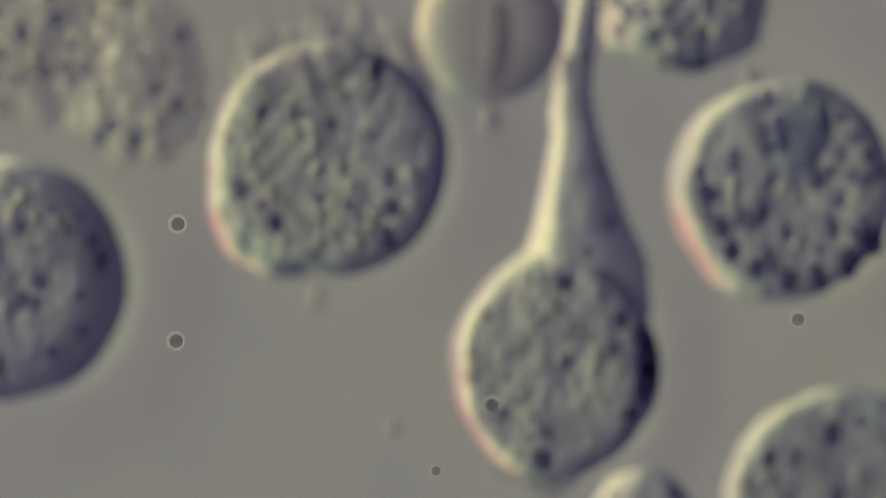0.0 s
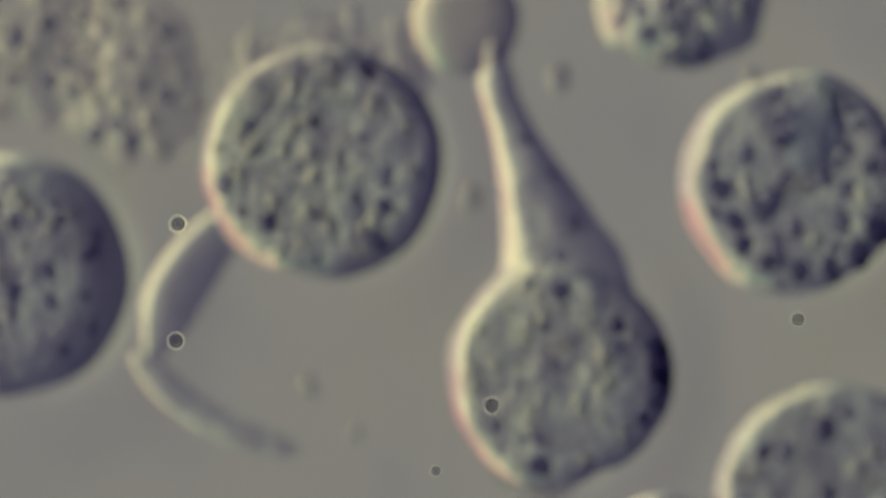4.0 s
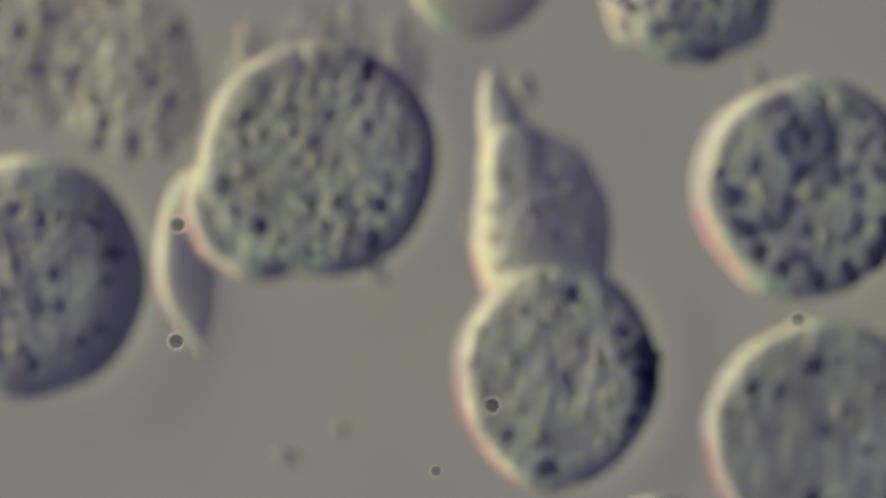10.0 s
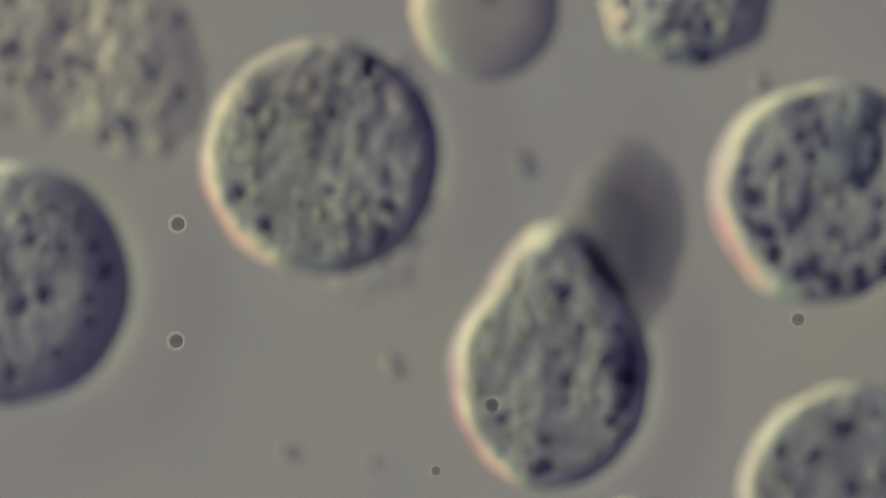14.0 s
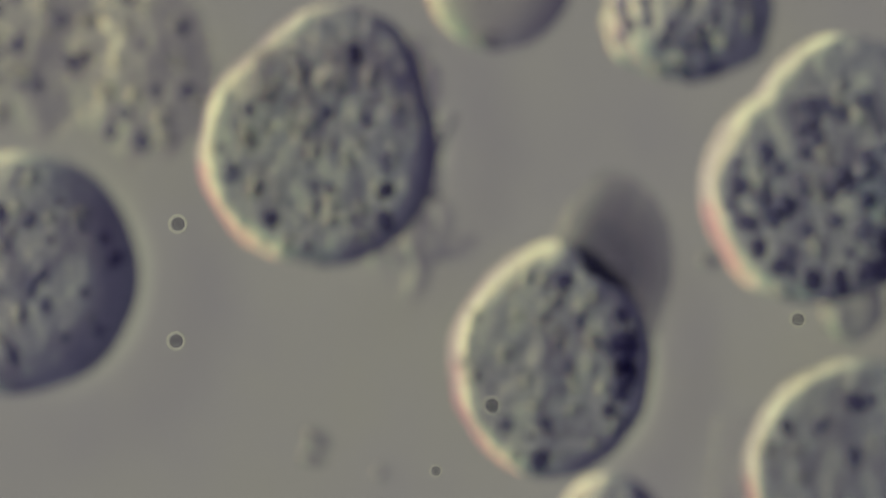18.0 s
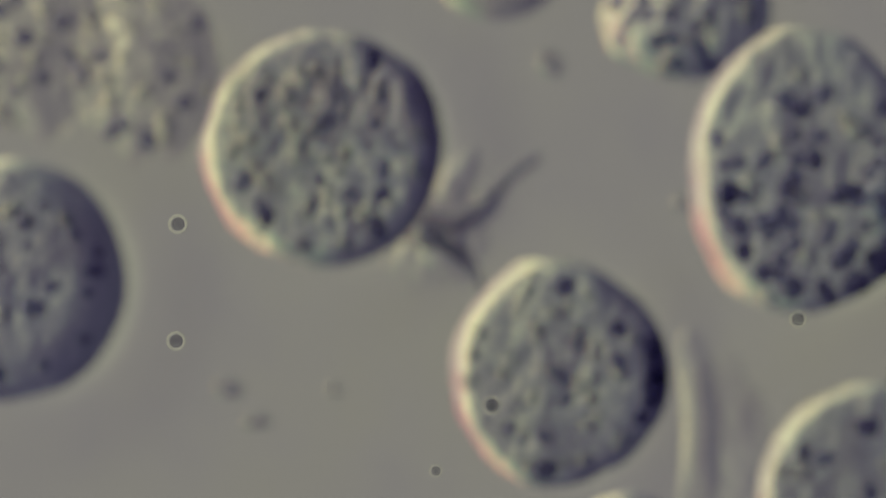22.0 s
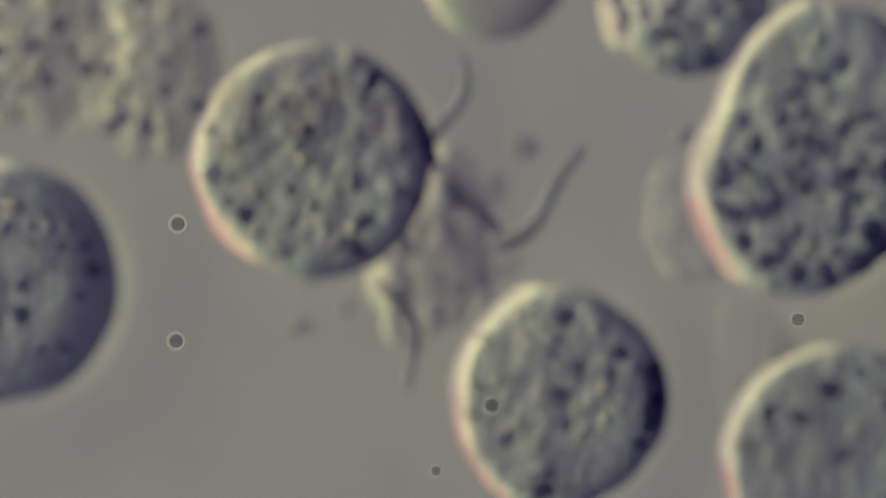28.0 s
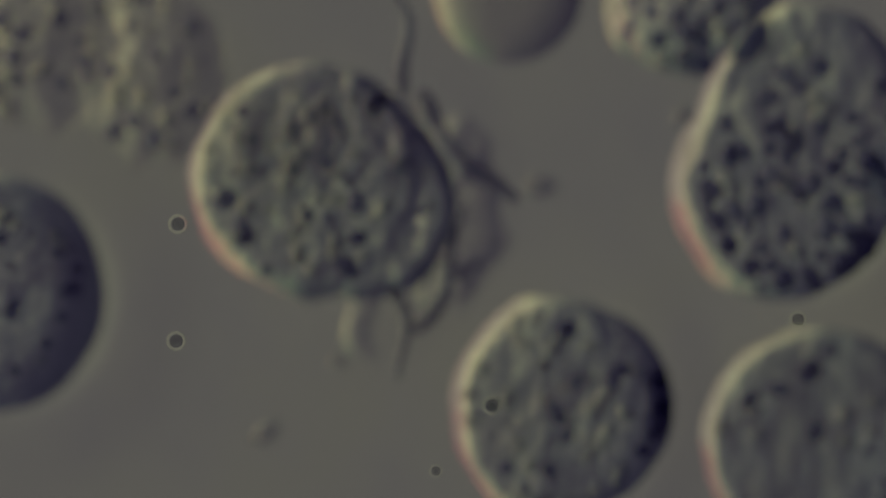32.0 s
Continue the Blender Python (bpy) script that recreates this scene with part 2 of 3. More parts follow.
def scatter(parent, count, shape, dark, sizes, wander, seed, step=2.0, reach=0.86, spots=()):
    """Granules that drift about in a cell. spots: (u, v, size) of granules that keep their place."""
    rng = random.Random(seed)
    rx, ry, h, a, b = shape
    todo = [(u, v, s, 0.35) for u, v, s in spots]
    while len(todo) < count:
        u, v = rng.uniform(-1, 1), rng.uniform(-1, 1)
        if u * u + v * v > reach * reach:
            continue
        s = rng.uniform(*sizes)
        if any((u - p) ** 2 + (v - q) ** 2 < (0.8 * (s + z) / rx) ** 2 for p, q, z, w in todo):
            continue
        todo.append((u, v, s, 1.0))
    for i, (u, v, s, w) in enumerate(todo):
        is_dark = i < len(spots) or rng.random() < dark
        ob = granule(parent, "granule", M_SPOT if i < len(spots) else M_GRANULE if is_dark else M_GRAIN, rng.randrange(6), s,
                     "dark round granule in the cell" if is_dark else "")
        rows, t, turn = [], 0.0, rng.uniform(-30, 30)
        pu, pv = u, v
        while True:
            r = min(0.93, math.hypot(pu, pv))
            z = 0.013 + profile(r, h, edge_power(a, pu, pv), b) - 0.25 * s
            rows.append((t, pose(U * pu * rx, U * pv * ry, U * z, 0, 0, turn)))
            if t >= SECONDS:
                break
            t = min(SECONDS, t + step * rng.uniform(0.8, 1.2))
            pu = u + w * wander * rng.uniform(-1, 1)
            pv = v + w * wander * rng.uniform(-1, 1)
            r = math.hypot(pu, pv)
            if r > reach:
                pu, pv = pu * reach / r, pv * reach / r
            turn += rng.uniform(-25, 25)
        MOVES.append((ob, rows))


def core(parent, shape, k, dx, dy, mat, lean=None):
    """The granular inner mass of a cell, inside its clear margin."""
    rx, ry, h, a, b = shape
    ob = part("cytoplasm", dome(k * rx, k * ry, 0.88 * h, 26 if a > 9 else 12 if a > 4 else a, b, lump=0.010, lump_size=0.045, wobble=0.035, seed=40 + rx * 50 + ry * 31, lean=lean), mat, parent,
              "grey granular cytoplasm")
    ob.location = (U * dx, U * dy, 0)
    return ob


def sink(ob, into, bed=0.004):
    """Where a piece is drawn into the granular mass of its cell it is one with it: what lies inside is taken off."""
    m = ob.modifiers.new("drawn_in", "BOOLEAN")
    m.operation = "DIFFERENCE"
    m.solver = "MANIFOLD"
    m.object = into
    # the cut end lies a little inside the mass, not on its surface
    d = ob.modifiers.new("bedded", "DISPLACE")
    d.strength = bed * U
    d.mid_level = 0.0
    e = ob.modifiers.new("cut_edges", "EDGE_SPLIT")
    e.split_angle = radians(40)


def close_over(ob, piece):
    """A cell's margin runs on over a piece that it pushes out."""
    m = ob.modifiers.new("closed_over", "BOOLEAN")
    m.operation = "UNION"
    m.solver = "MANIFOLD"
    m.object = piece


def margin(ob, width):
    """The margin stands a little off what it encloses."""
    d = ob.modifiers.new("margin", "DISPLACE")
    d.strength = width * U
    d.mid_level = 0.0


def skin(ob, pieces, grown, voxel=0.0065, rounds=12):
    """One smooth skin drawn over a cell's body and the pieces that it pushes out."""
    for piece in pieces:
        close_over(ob, piece)
    r = ob.modifiers.new("one_skin", "REMESH")
    r.mode = "VOXEL"
    r.voxel_size = voxel * U
    r.use_smooth_shade = True
    d = ob.modifiers.new("rounded", "SMOOTH")
    d.factor = 0.5
    d.iterations = rounds
    margin(ob, grown)


def lobe(parent, owner, rx, ry, h, rows, seed, label, z=0.0, a=12, b=0.6, crest=0.0, lean=0.25):
    """A rigid lobe of a cell's matter under its skin. rows: seconds and its place on the plan."""
    ob = part("lobe", dome(rx, ry, h, a, b, lump=0.006, lump_size=0.05, wobble=0.03, seed=seed, crest=crest, lean=lean), M_BULGE, parent, label)
    move_limb(ob, owner, [(t, x, y, x, y - 100, *up) for t, x, y, *up in rows], z)
    return ob


def halo_sheet(turns, shape, height=0.020, turn=-12.0):
    """A made-up clear sheet, no real water: its slope draws the bright halo by a cell. It stands up a little off the
    cell's slack side and runs out on the slide.
    """
    rx, ry = shape[0], shape[1]
    bm = bmesh.new()
    base = next_layer()
    n, m = 60, 26
    rows = []
    for i in range(n + 1):
        a = radians(turn) + radians(125) * (2 * i / n - 1)
        side = math.cos(math.pi / 2 * (2 * i / n - 1)) ** 2
        row = []
        for j in range(m + 1):
            k = (j / m) ** 1.5
            r = 0.93 + 0.95 * k
            up = min(1.0, (r - 0.93) / 0.23)
            up = up * up * (3 - 2 * up)
            out = max(0.0, (r - 1.16) / 0.72)
            z = base + 0.0003 + height * side * up * (0.5 + 0.5 * math.cos(math.pi * min(1.0, out)))
            row.append(bm.verts.new((rx * r * math.cos(a), ry * r * math.sin(a), z)))
        for j in range(m, -1, -2):
            r = 0.93 + 0.95 * (j / m) ** 1.5
            row.append(bm.verts.new((rx * r * math.cos(a), ry * r * math.sin(a), base)))
        rows.append(row)
    for u, v in zip(rows, rows[1:]):
        for j in range(len(u)):
            k = (j + 1) % len(u)
            bm.faces.new((u[k], u[j], v[j], v[k]))
    bm.faces.new(rows[0])
    bm.faces.new(rows[-1][::-1])
    bmesh.ops.recalc_face_normals(bm, faces=bm.faces)
    ob = tagged(link("water", bm, M_HALO_SHEET), "made-up clear sheet for the halo beside a cell", "water", kind="structure")
    move_cell(ob, turns)
    return ob


def cell(label, rows, half=0.0, group="living cells on the slide"):
    e = new("cell")
    tagged(e, label, "cell", group)
    move_cell(e, rows, half)
    return e


# ---- the slide ----
bm = bmesh.new()
bmesh.ops.create_cube(bm, size=1.0)
for v in bm.verts:
    v.co = Vector((v.co.x * 3.6, v.co.y * 2.6, v.co.z * 0.12 - 0.06))
bmesh.ops.bevel(bm, geom=list(bm.edges), offset=0.01, segments=2, affect="EDGES")
slide = link("ground", bm, M_SLIDE)
for p in slide.data.polygons:
    p.use_smooth = False
# an unseen lens added close under it: makes the camera's rays parallel, evening the light
LENS_F = HEIGHT + 0.150 * U - 0.040 * U
bm = bmesh.new()
rings, segs, reach = 48, 112, 1.22 * U
normals = []


def sag(r):
    return (math.sqrt((0.5 * LENS_F) ** 2 + 1.25 * r * r) - 0.5 * LENS_F) / 1.25


rows = []
for i in range(1, rings + 1):
    r = reach * i / rings
    slope = r / math.sqrt((0.5 * LENS_F) ** 2 + 1.25 * r * r)
    ring = []
    for j in range(segs):
        t = 2 * math.pi * j / segs
        ring.append(bm.verts.new((r * math.cos(t), r * math.sin(t), -0.150 * U - sag(r))))
        normals.append(Vector((slope * math.cos(t), slope * math.sin(t), 1)).normalized())
    rows.append(ring)
apex = bm.verts.new((0, 0, -0.150 * U))
normals.append(Vector((0, 0, 1)))
for j in range(segs):
    k = (j + 1) % segs
    bm.faces.new((apex, rows[0][j], rows[0][k]))
    for u, v in zip(rows, rows[1:]):
        bm.faces.new((u[j], v[j], v[k], u[k]))
bm.normal_update()
me = bpy.data.meshes.new("evening_lens")
bm.to_mesh(me)
bm.free()
for p in me.polygons:
    p.use_smooth = True
me.normals_split_custom_set_from_vertices(normals)
me.materials.append(M_LENS)
lens = new("evening_lens", me)
tagged(lens, "unseen convex lens added under the slide to even the light", "lens", kind="structure")
bm = bmesh.new()
low = [bm.verts.new((reach * math.cos(2 * math.pi * j / segs), reach * math.sin(2 * math.pi * j / segs), -0.480 * U)) for j in range(segs)]
rim = [bm.verts.new((v.co.x, v.co.y, -0.150 * U - sag(reach))) for v in low]
bm.faces.new(low[::-1])
for j in range(segs):
    k = (j + 1) % segs
    bm.faces.new((low[j], low[k], rim[k], rim[j]))
me = bpy.data.meshes.new("lens_base")
bm.to_mesh(me)
bm.free()
me.materials.append(M_LENS)
base = new("lens_base", me)
base.parent = lens

tagged(slide, "clear glass microscope slide under the cells", "glass slide", kind="structure")

# ---- the round granular cell ----
A = [(0, 582, 280, 0), (1, 586, 284, -2), (2, 588, 288, -3), (3.5, 578, 285, 0), (6, 552, 285, 4), (7.5, 551, 290, 6),
     (9, 566, 290, 2), (10.5, 562, 275, -2), (12, 570, 272, -4), (13, 577, 276, -2), (14.5, 564, 278, 3), (17, 560, 268, 6),
     (19, 568, 262, 4), (21, 568, 265, 0), (23, 572, 258, -2), (25, 572, 256, -4), (27.5, 558, 278, -8), (30, 540, 302, -10),
     (32, 550, 318, -12)]
SA = (0.204, 0.200, 0.128, 21, 0.5)
cell_a = cell("round grey granular cell with a bright edge", A)
membrane_a = part("membrane", dome(*SA, lean=0.22, lump=0.006, lump_size=0.045, wobble=0.032, seed=1.3, base=0.0030), M_MEMBRANE, cell_a)
halo_sheet(A, SA)
core_a = core(cell_a, SA, 0.985, 0.002, 0.000, M_GRANULAR, lean=0.22)
lobes_a = [lobe(cell_a, A, 0.125, 0.135, 0.108, [(0, 500, 350), (2, 525, 340), (3.5, 535, 330), (6, 482, 358), (7.5, 470, 362), (9, 446, 362), (10.5, 468, 350), (11, 480, 342), (12, 540, 300),
                (14.5, 560, 290), (19, 560, 270), (27.5, 550, 290), (32, 540, 320)], 2.7, "soft granular lobe of the cell"),
           lobe(cell_a, A, 0.155, 0.162, 0.107, [(0, 600, 265), (13, 590, 270), (14.5, 580, 240), (16.5, 566, 182), (17, 570, 172), (18, 598, 180), (18.6, 628, 210), (19.3, 638, 228), (20, 628, 250), (21, 626, 240),
                (23, 622, 260), (25, 612, 268), (27.5, 590, 295), (30, 598, 345), (32, 650, 362)], 3.9, "soft granular lobe of the cell", a=20, b=0.5, lean=0.1)]
scatter(cell_a, 54, SA, 0.22, (0.008, 0.018), 0.12, 11, spots=(
    (-0.42, -0.58, 0.016), (0.50, -0.70, 0.019), (0.42, 0.74, 0.016), (0.56, -0.44, 0.014)))
# a ragged fringe on its upper edge, smoothed away after thirteen seconds
for i in range(12):
    x = 440 + 28 * i + 10 * math.sin(5.1 * i)
    y = 128 - 46 * math.sin(math.pi * (i + 1) / 13)
    f = part("fringe", dome(0.034 + 0.010 * math.sin(3.7 * i), 0.085 + 0.022 * math.sin(2.1 * i), 0.018, 2.0, 1.7, lump=0.010, lump_size=0.022, wobble=0.18, seed=50.0 + i, rings=12, segs=28), M_VEIL, cell_a, "short ragged fringe of membrane")
    sway = 14 * math.sin(1.9 * i)
    move_limb(f, A, [(0, x, y + 20, x - 10 + sway, y - 60), (2, x + 6, y + 26, x + 8 - sway, y - 60), (6, x - 25, y + 22, x - 35 + sway, y - 60), (9, x - 15, y + 20, x - 8 - sway, y - 60),
                     (11, x - 15, y + 20, x - 20 + sway, y - 60), (13, x, y + 70, x, y - 60), (16, x, y + 90, x, y), (17.5, x + 10, y + 40, x + 20, y - 60), (19, x, y + 100, x, y), (32, x - 15, y + 150, x - 15, y)])

# its tail towards the lower left, drawn in after thirteen seconds
tail = part("pseudopod", limb(0.34, 0.115, 0.085, 0.049, 0.040, bend=-0.08, seed=2.0, n=32, m=22, thin0=0.6, thin1=0.3, bell=1.2, point=0.4, lean=-0.45), M_BULGE, cell_a, "pale drawn-out pseudopod")
move_limb(tail, A, [(0, 440, 440, 620, 260), (1, 430, 450, 610, 270), (1.5, 405, 470, 585, 290), (2, 358, 508, 535, 330), (2.5, 300, 555, 470, 380), (3, 240, 600, 400, 430), (3.5, 232, 610, 390, 430), (5.5, 400, 890, 285, 570), (6, 395, 880, 285, 560),
                    (6.5, 400, 850, 300, 520), (7, 400, 790, 305, 485), (7.5, 380, 760, 318, 450), (8, 345, 730, 320, 430), (9, 328, 690, 332, 380), (10.5, 400, 615, 360, 310), (11, 425, 600, 375, 300), (12, 432, 578, 405, 260),
                    (13, 466, 545, 450, 230), (14.5, 540, 470, 540, 160), (17, 600, 420, 600, 100), (23, 590, 410, 590, 100), (30, 560, 460, 560, 150), (32, 560, 480, 560, 170)])
ribbon = part("ribbon", limb(0.37, 0.060, 0.045, 0.016, 0.012, bend=0.10, seed=4.0, n=32, m=22, thin0=0.35, thin1=0.4, bell=1.2, lean=0.5), M_BULGE, cell_a, "thin trailing ribbon of membrane")
skin(core_a, lobes_a, 0.0005, rounds=6)
skin(membrane_a, lobes_a + [tail, ribbon], 0.006, rounds=8)
move_limb(ribbon, A, [(0, -120, 520, -40, 820), (0.7, 60, 560, 160, 860), (1, 120, 580, 215, 860), (1.5, 170, 540, 260, 820), (2, 195, 590, 420, 850), (3, 203, 600, 470, 868), (3.5, 212, 612, 480, 880), (5.5, 262, 590, 400, 420), (6, 265, 580, 400, 410),
                      (6.5, 275, 545, 420, 405), (7, 285, 510, 440, 400), (7.5, 300, 480, 450, 360), (8, 300, 460, 450, 300), (9, 305, 440, 440, 230), (10.5, 560, 130, 560, 420), (14.5, 560, 120, 560, 420), (23, 570, 110, 570, 420), (32, 555, 180, 555, 480)])
# ruffles and strands on its other side, spread after seventeen seconds
veil = part("ruffle", dome(0.100, 0.13, 0.030, 2, 1.5, lump=0.020, lump_size=0.04, wobble=0.30, seed=7.0, rings=22, segs=64), M_VEIL, cell_a,
            "thin transparent ruffled membrane")
sink(veil, core_a, 0.001)
move_limb(veil, A, [(0, 580, 320, 580, 200), (13, 590, 350, 590, 200), (14.5, 660, 440, 660, 300), (17, 660, 420, 660, 300), (19, 760, 330, 780, 200), (21, 770, 380, 790, 250),
                    (23, 770, 400, 820, 300), (25, 790, 400, 850, 300), (27.5, 765, 430, 815, 300), (29, 640, 360, 690, 240), (32, 590, 340, 630, 220)], 0.002)
ruffles = (
    (0.17, 0.075, [(17, 660, 400, 740, 500), (19, 730, 300, 860, 340), (21, 740, 330, 850, 300), (23, 720, 380, 860, 400), (25, 760, 380, 900, 430), (28, 770, 400, 900, 470), (30, 760, 380, 880, 440), (32, 740, 400, 860, 430)]),
    (0.15, 0.065, [(17, 640, 420, 690, 530), (19, 710, 370, 760, 480), (21, 730, 360, 800, 470), (23, 720, 390, 800, 490), (25, 760, 420, 840, 520), (28, 760, 460, 860, 560), (30, 740, 440, 860, 520), (32, 720, 440, 820, 540)]),
    (0.16, 0.060, [(17, 600, 330, 620, 420), (19, 700, 320, 820, 420), (21, 740, 300, 880, 380), (23, 680, 400, 740, 510), (25, 740, 380, 800, 560), (28, 700, 470, 740, 600), (30, 660, 470, 700, 640), (32, 650, 480, 660, 600)]),
    (0.14, 0.070, [(17, 600, 320, 640, 400), (19, 720, 280, 820, 240), (21, 750, 300, 840, 420), (23, 740, 360, 830, 350), (25, 780, 330, 860, 380), (28, 760, 340, 870, 350), (30, 720, 300, 840, 380), (32, 730, 280, 850, 330)]),
)
for i, (size, wide, rows) in enumerate(ruffles):
    r = part("ruffle", limb(size, wide, 0.8 * wide, 0.018, 0.024, bend=0.12 * (-1) ** i, wave=0.012, seed=11.0 + 2.3 * i, n=24, m=22, thin1=0.3, bell=1.3, lean=0.4 * (-1) ** i), M_VEIL, cell_a, "thin ragged fold of membrane")
    sink(r, core_a, 0.001)
    move_limb(r, A, [(0, 560 + 20 * i, 300, 620, 260), (13, 560 + 20 * i, 300, 620, 260), (14.5, 600 + 15 * i, 360, 640 + 20 * i, 440)] + rows, 0.0012 * (i + 1))
# the broad thin sheet that it spreads at the end
sheet = part("ruffle", dome(0.112, 0.168, 0.030, 4, 1.0, lump=0.010, lump_size=0.036, wobble=0.13, seed=57.0, rings=26, segs=80, lean=0.0), M_FAINT, cell_a, "broad thin granular sheet of membrane")
sink(sheet, core_a, 0.001)
scatter(sheet, 12, (0.112, 0.168, 0.030, 4, 1.0), 0.5, (0.006, 0.011), 0.10, 91)
move_limb(sheet, A, [(t, x, y, x + 12, y - 100) for t, x, y in [(0, 575, 288), (6, 552, 288), (13, 577, 280), (17, 565, 270), (21, 570, 268), (24, 590, 275), (25.5, 650, 330), (26.5, 715, 395), (27.5, 752, 425),
                  (28, 756, 425), (29, 766, 405), (30, 772, 402), (31, 764, 392), (32, 776, 375)]], 0.0007)
strands = (
    (0.24, 0.06, [(0, 600, 380, 640, 200), (17, 640, 400, 700, 250), (18.3, 700, 430, 820, 250), (19, 735, 490, 890, 270), (20, 780, 470, 880, 300), (21, 800, 430, 870, 270), (23, 715, 395, 880, 400),
                  (25, 860, 440, 990, 350), (28, 875, 440, 1015, 285), (29, 868, 535, 905, 310), (30, 830, 560, 895, 380), (31, 800, 560, 885, 390), (32, 730, 590, 800, 420)]),
    (0.20, -0.06, [(0, 560, 380, 580, 200), (17, 600, 420, 650, 300), (21, 700, 400, 760, 470), (23.5, 760, 440, 900, 480), (25, 790, 470, 755, 600), (28, 690, 490, 740, 690),
                   (30, 640, 500, 725, 690), (31, 650, 480, 690, 600), (32, 680, 470, 700, 580)]),
    (0.19, 0.08, [(0, 600, 300, 600, 120), (17, 620, 300, 660, 140), (25, 680, 250, 720, 100), (27.5, 760, 250, 820, 130), (28, 755, 280, 820, 110), (29, 742, 262, 760, 80), (30, 735, 230, 738, 100),
                  (31, 720, 190, 690, 40), (32, 720, 170, 700, 40)]),
    (0.26, 0.04, [(0, 640, 320, 640, 160), (17, 520, 360, 640, 310), (18.5, 530, 300, 680, 380), (20, 610, 300, 740, 450), (21, 680, 270, 790, 430), (23, 630, 290, 770, 430), (25, 860, 390, 800, 500), (27, 730, 250, 830, 380), (28, 725, 210, 850, 380),
                  (29, 735, 190, 862, 392), (30, 737, 196, 882, 408), (31, 737, 190, 866, 410), (32, 735, 172, 890, 345)]),
)
for i, (size, bend, rows) in enumerate(strands):
    thick = (1.3, 1.0, 1.0, 1.7)[i]
    s = part("strand", limb(size, 0.026 * thick, 0.013 * thick, 0.021 * thick, 0.010 * thick, bend=bend, wave=0.011, seed=1.7 * i), M_STRAND, cell_a, "thin grey strand of membrane")
    sink(s, core_a, 0.001)
    # the late ones lie over the broad sheet
    move_limb(s, A, [(*row, 0.075 if row[0] > 27 else 0.0) for row in rows], 0.003 * i)

# ---- the cell with the long neck ----
B = [(0, 979, 648, 0), (2, 974, 656, 0), (6, 976, 664, 0), (7.5, 984, 662, 0), (9, 982, 658, 0), (10.5, 986, 667, 0), (12, 985, 676, 0),
     (14.5, 975, 660, 0), (17, 977, 645, 0), (19, 976, 645, 0), (21, 979, 662, 0), (23, 980, 660, 0), (25, 993, 678, 0),
     (28, 980, 706, 0), (30, 974, 718, 0), (32, 980, 726, 0)]
SB = (0.172, 0.194, 0.130, 20, 0.5)
cell_b = cell("rounded grey cell that draws in a long neck", B)
membrane_b = part("membrane", dome(*SB, lump=0.006, lump_size=0.05, wobble=0.028, seed=5.1, base=0.0030), M_MEMBRANE, cell_b)
halo_sheet(B, SB)
core_b = core(cell_b, SB, 0.980, 0.002, 0.000, M_BODY)
scatter(cell_b, 34, SB, 0.22, (0.008, 0.018), 0.10, 23, reach=0.90, spots=((0.10, 0.76, 0.016), (-0.12, -0.80, 0.017), (0.66, 0.42, 0.013)))
NECK_JOINTS = (0.24, 0.44)       # along the neck, where its pieces bend; each piece reaches 0.06 past its joints


def neck_piece(s0, s1, fade, tip, n=36, m=28):
    """A stretch of the tapering neck along +y. Its ends lie bedded in the next pieces."""
    bm = bmesh.new()
    base = next_layer()
    rows = []

    def ease(k):
        k = min(1.0, max(0.0, k))
        return k * k * (3 - 2 * k)

    for i in range(n + 1):
        t = 0.5 - 0.5 * math.cos(math.pi * i / n)
        d = s0 + (s1 - s0) * t
        w = 1.15 * (0.04 + 0.19 * math.exp(-(d / 0.27) ** 2)) * (0.8 + 0.2 * ease(d / 0.14)) * (0.4 + 0.6 * ease((0.72 - d) / 0.10)) * (1 + 0.08 * noise.noise((14 * d, 1.5, 0.3)))
        k = ease((d - s0) / 0.04) * ease((s1 - d) / fade)
        w *= 0.90 + 0.10 * k
        h = min(0.112, 1.0 * w) * (0.86 + 0.14 * k)
        if tip:
            h *= max(0.05, ease((s1 - d) / 0.10))
        row = []
        for j in range(m):
            u = -math.cos(math.pi * j / (m - 1))
            lump = 1 + 0.10 * noise.noise((18 * d, 2.5 * u, 1.7))
            row.append(bm.verts.new((w / 2 * u, d - s0, base + h * (0.01 + 0.99 * max(0.0, 1 - abs(leaning(u, -0.40)) ** 3) ** 1.15) * lump)))
        for j in range(1, m // 2):
            row.append(bm.verts.new((w / 2 * (1 - 2 * j / (m // 2)) * 0.97, d - s0, base)))
        rows.append(row)
    for u, v in zip(rows, rows[1:]):
        for j in range(len(u)):
            k = (j + 1) % len(u)
            bm.faces.new((u[k], u[j], v[j], v[k]))
    bm.faces.new(rows[0])
    bm.faces.new(rows[-1][::-1])
    bmesh.ops.recalc_face_normals(bm, faces=bm.faces)
    return bm


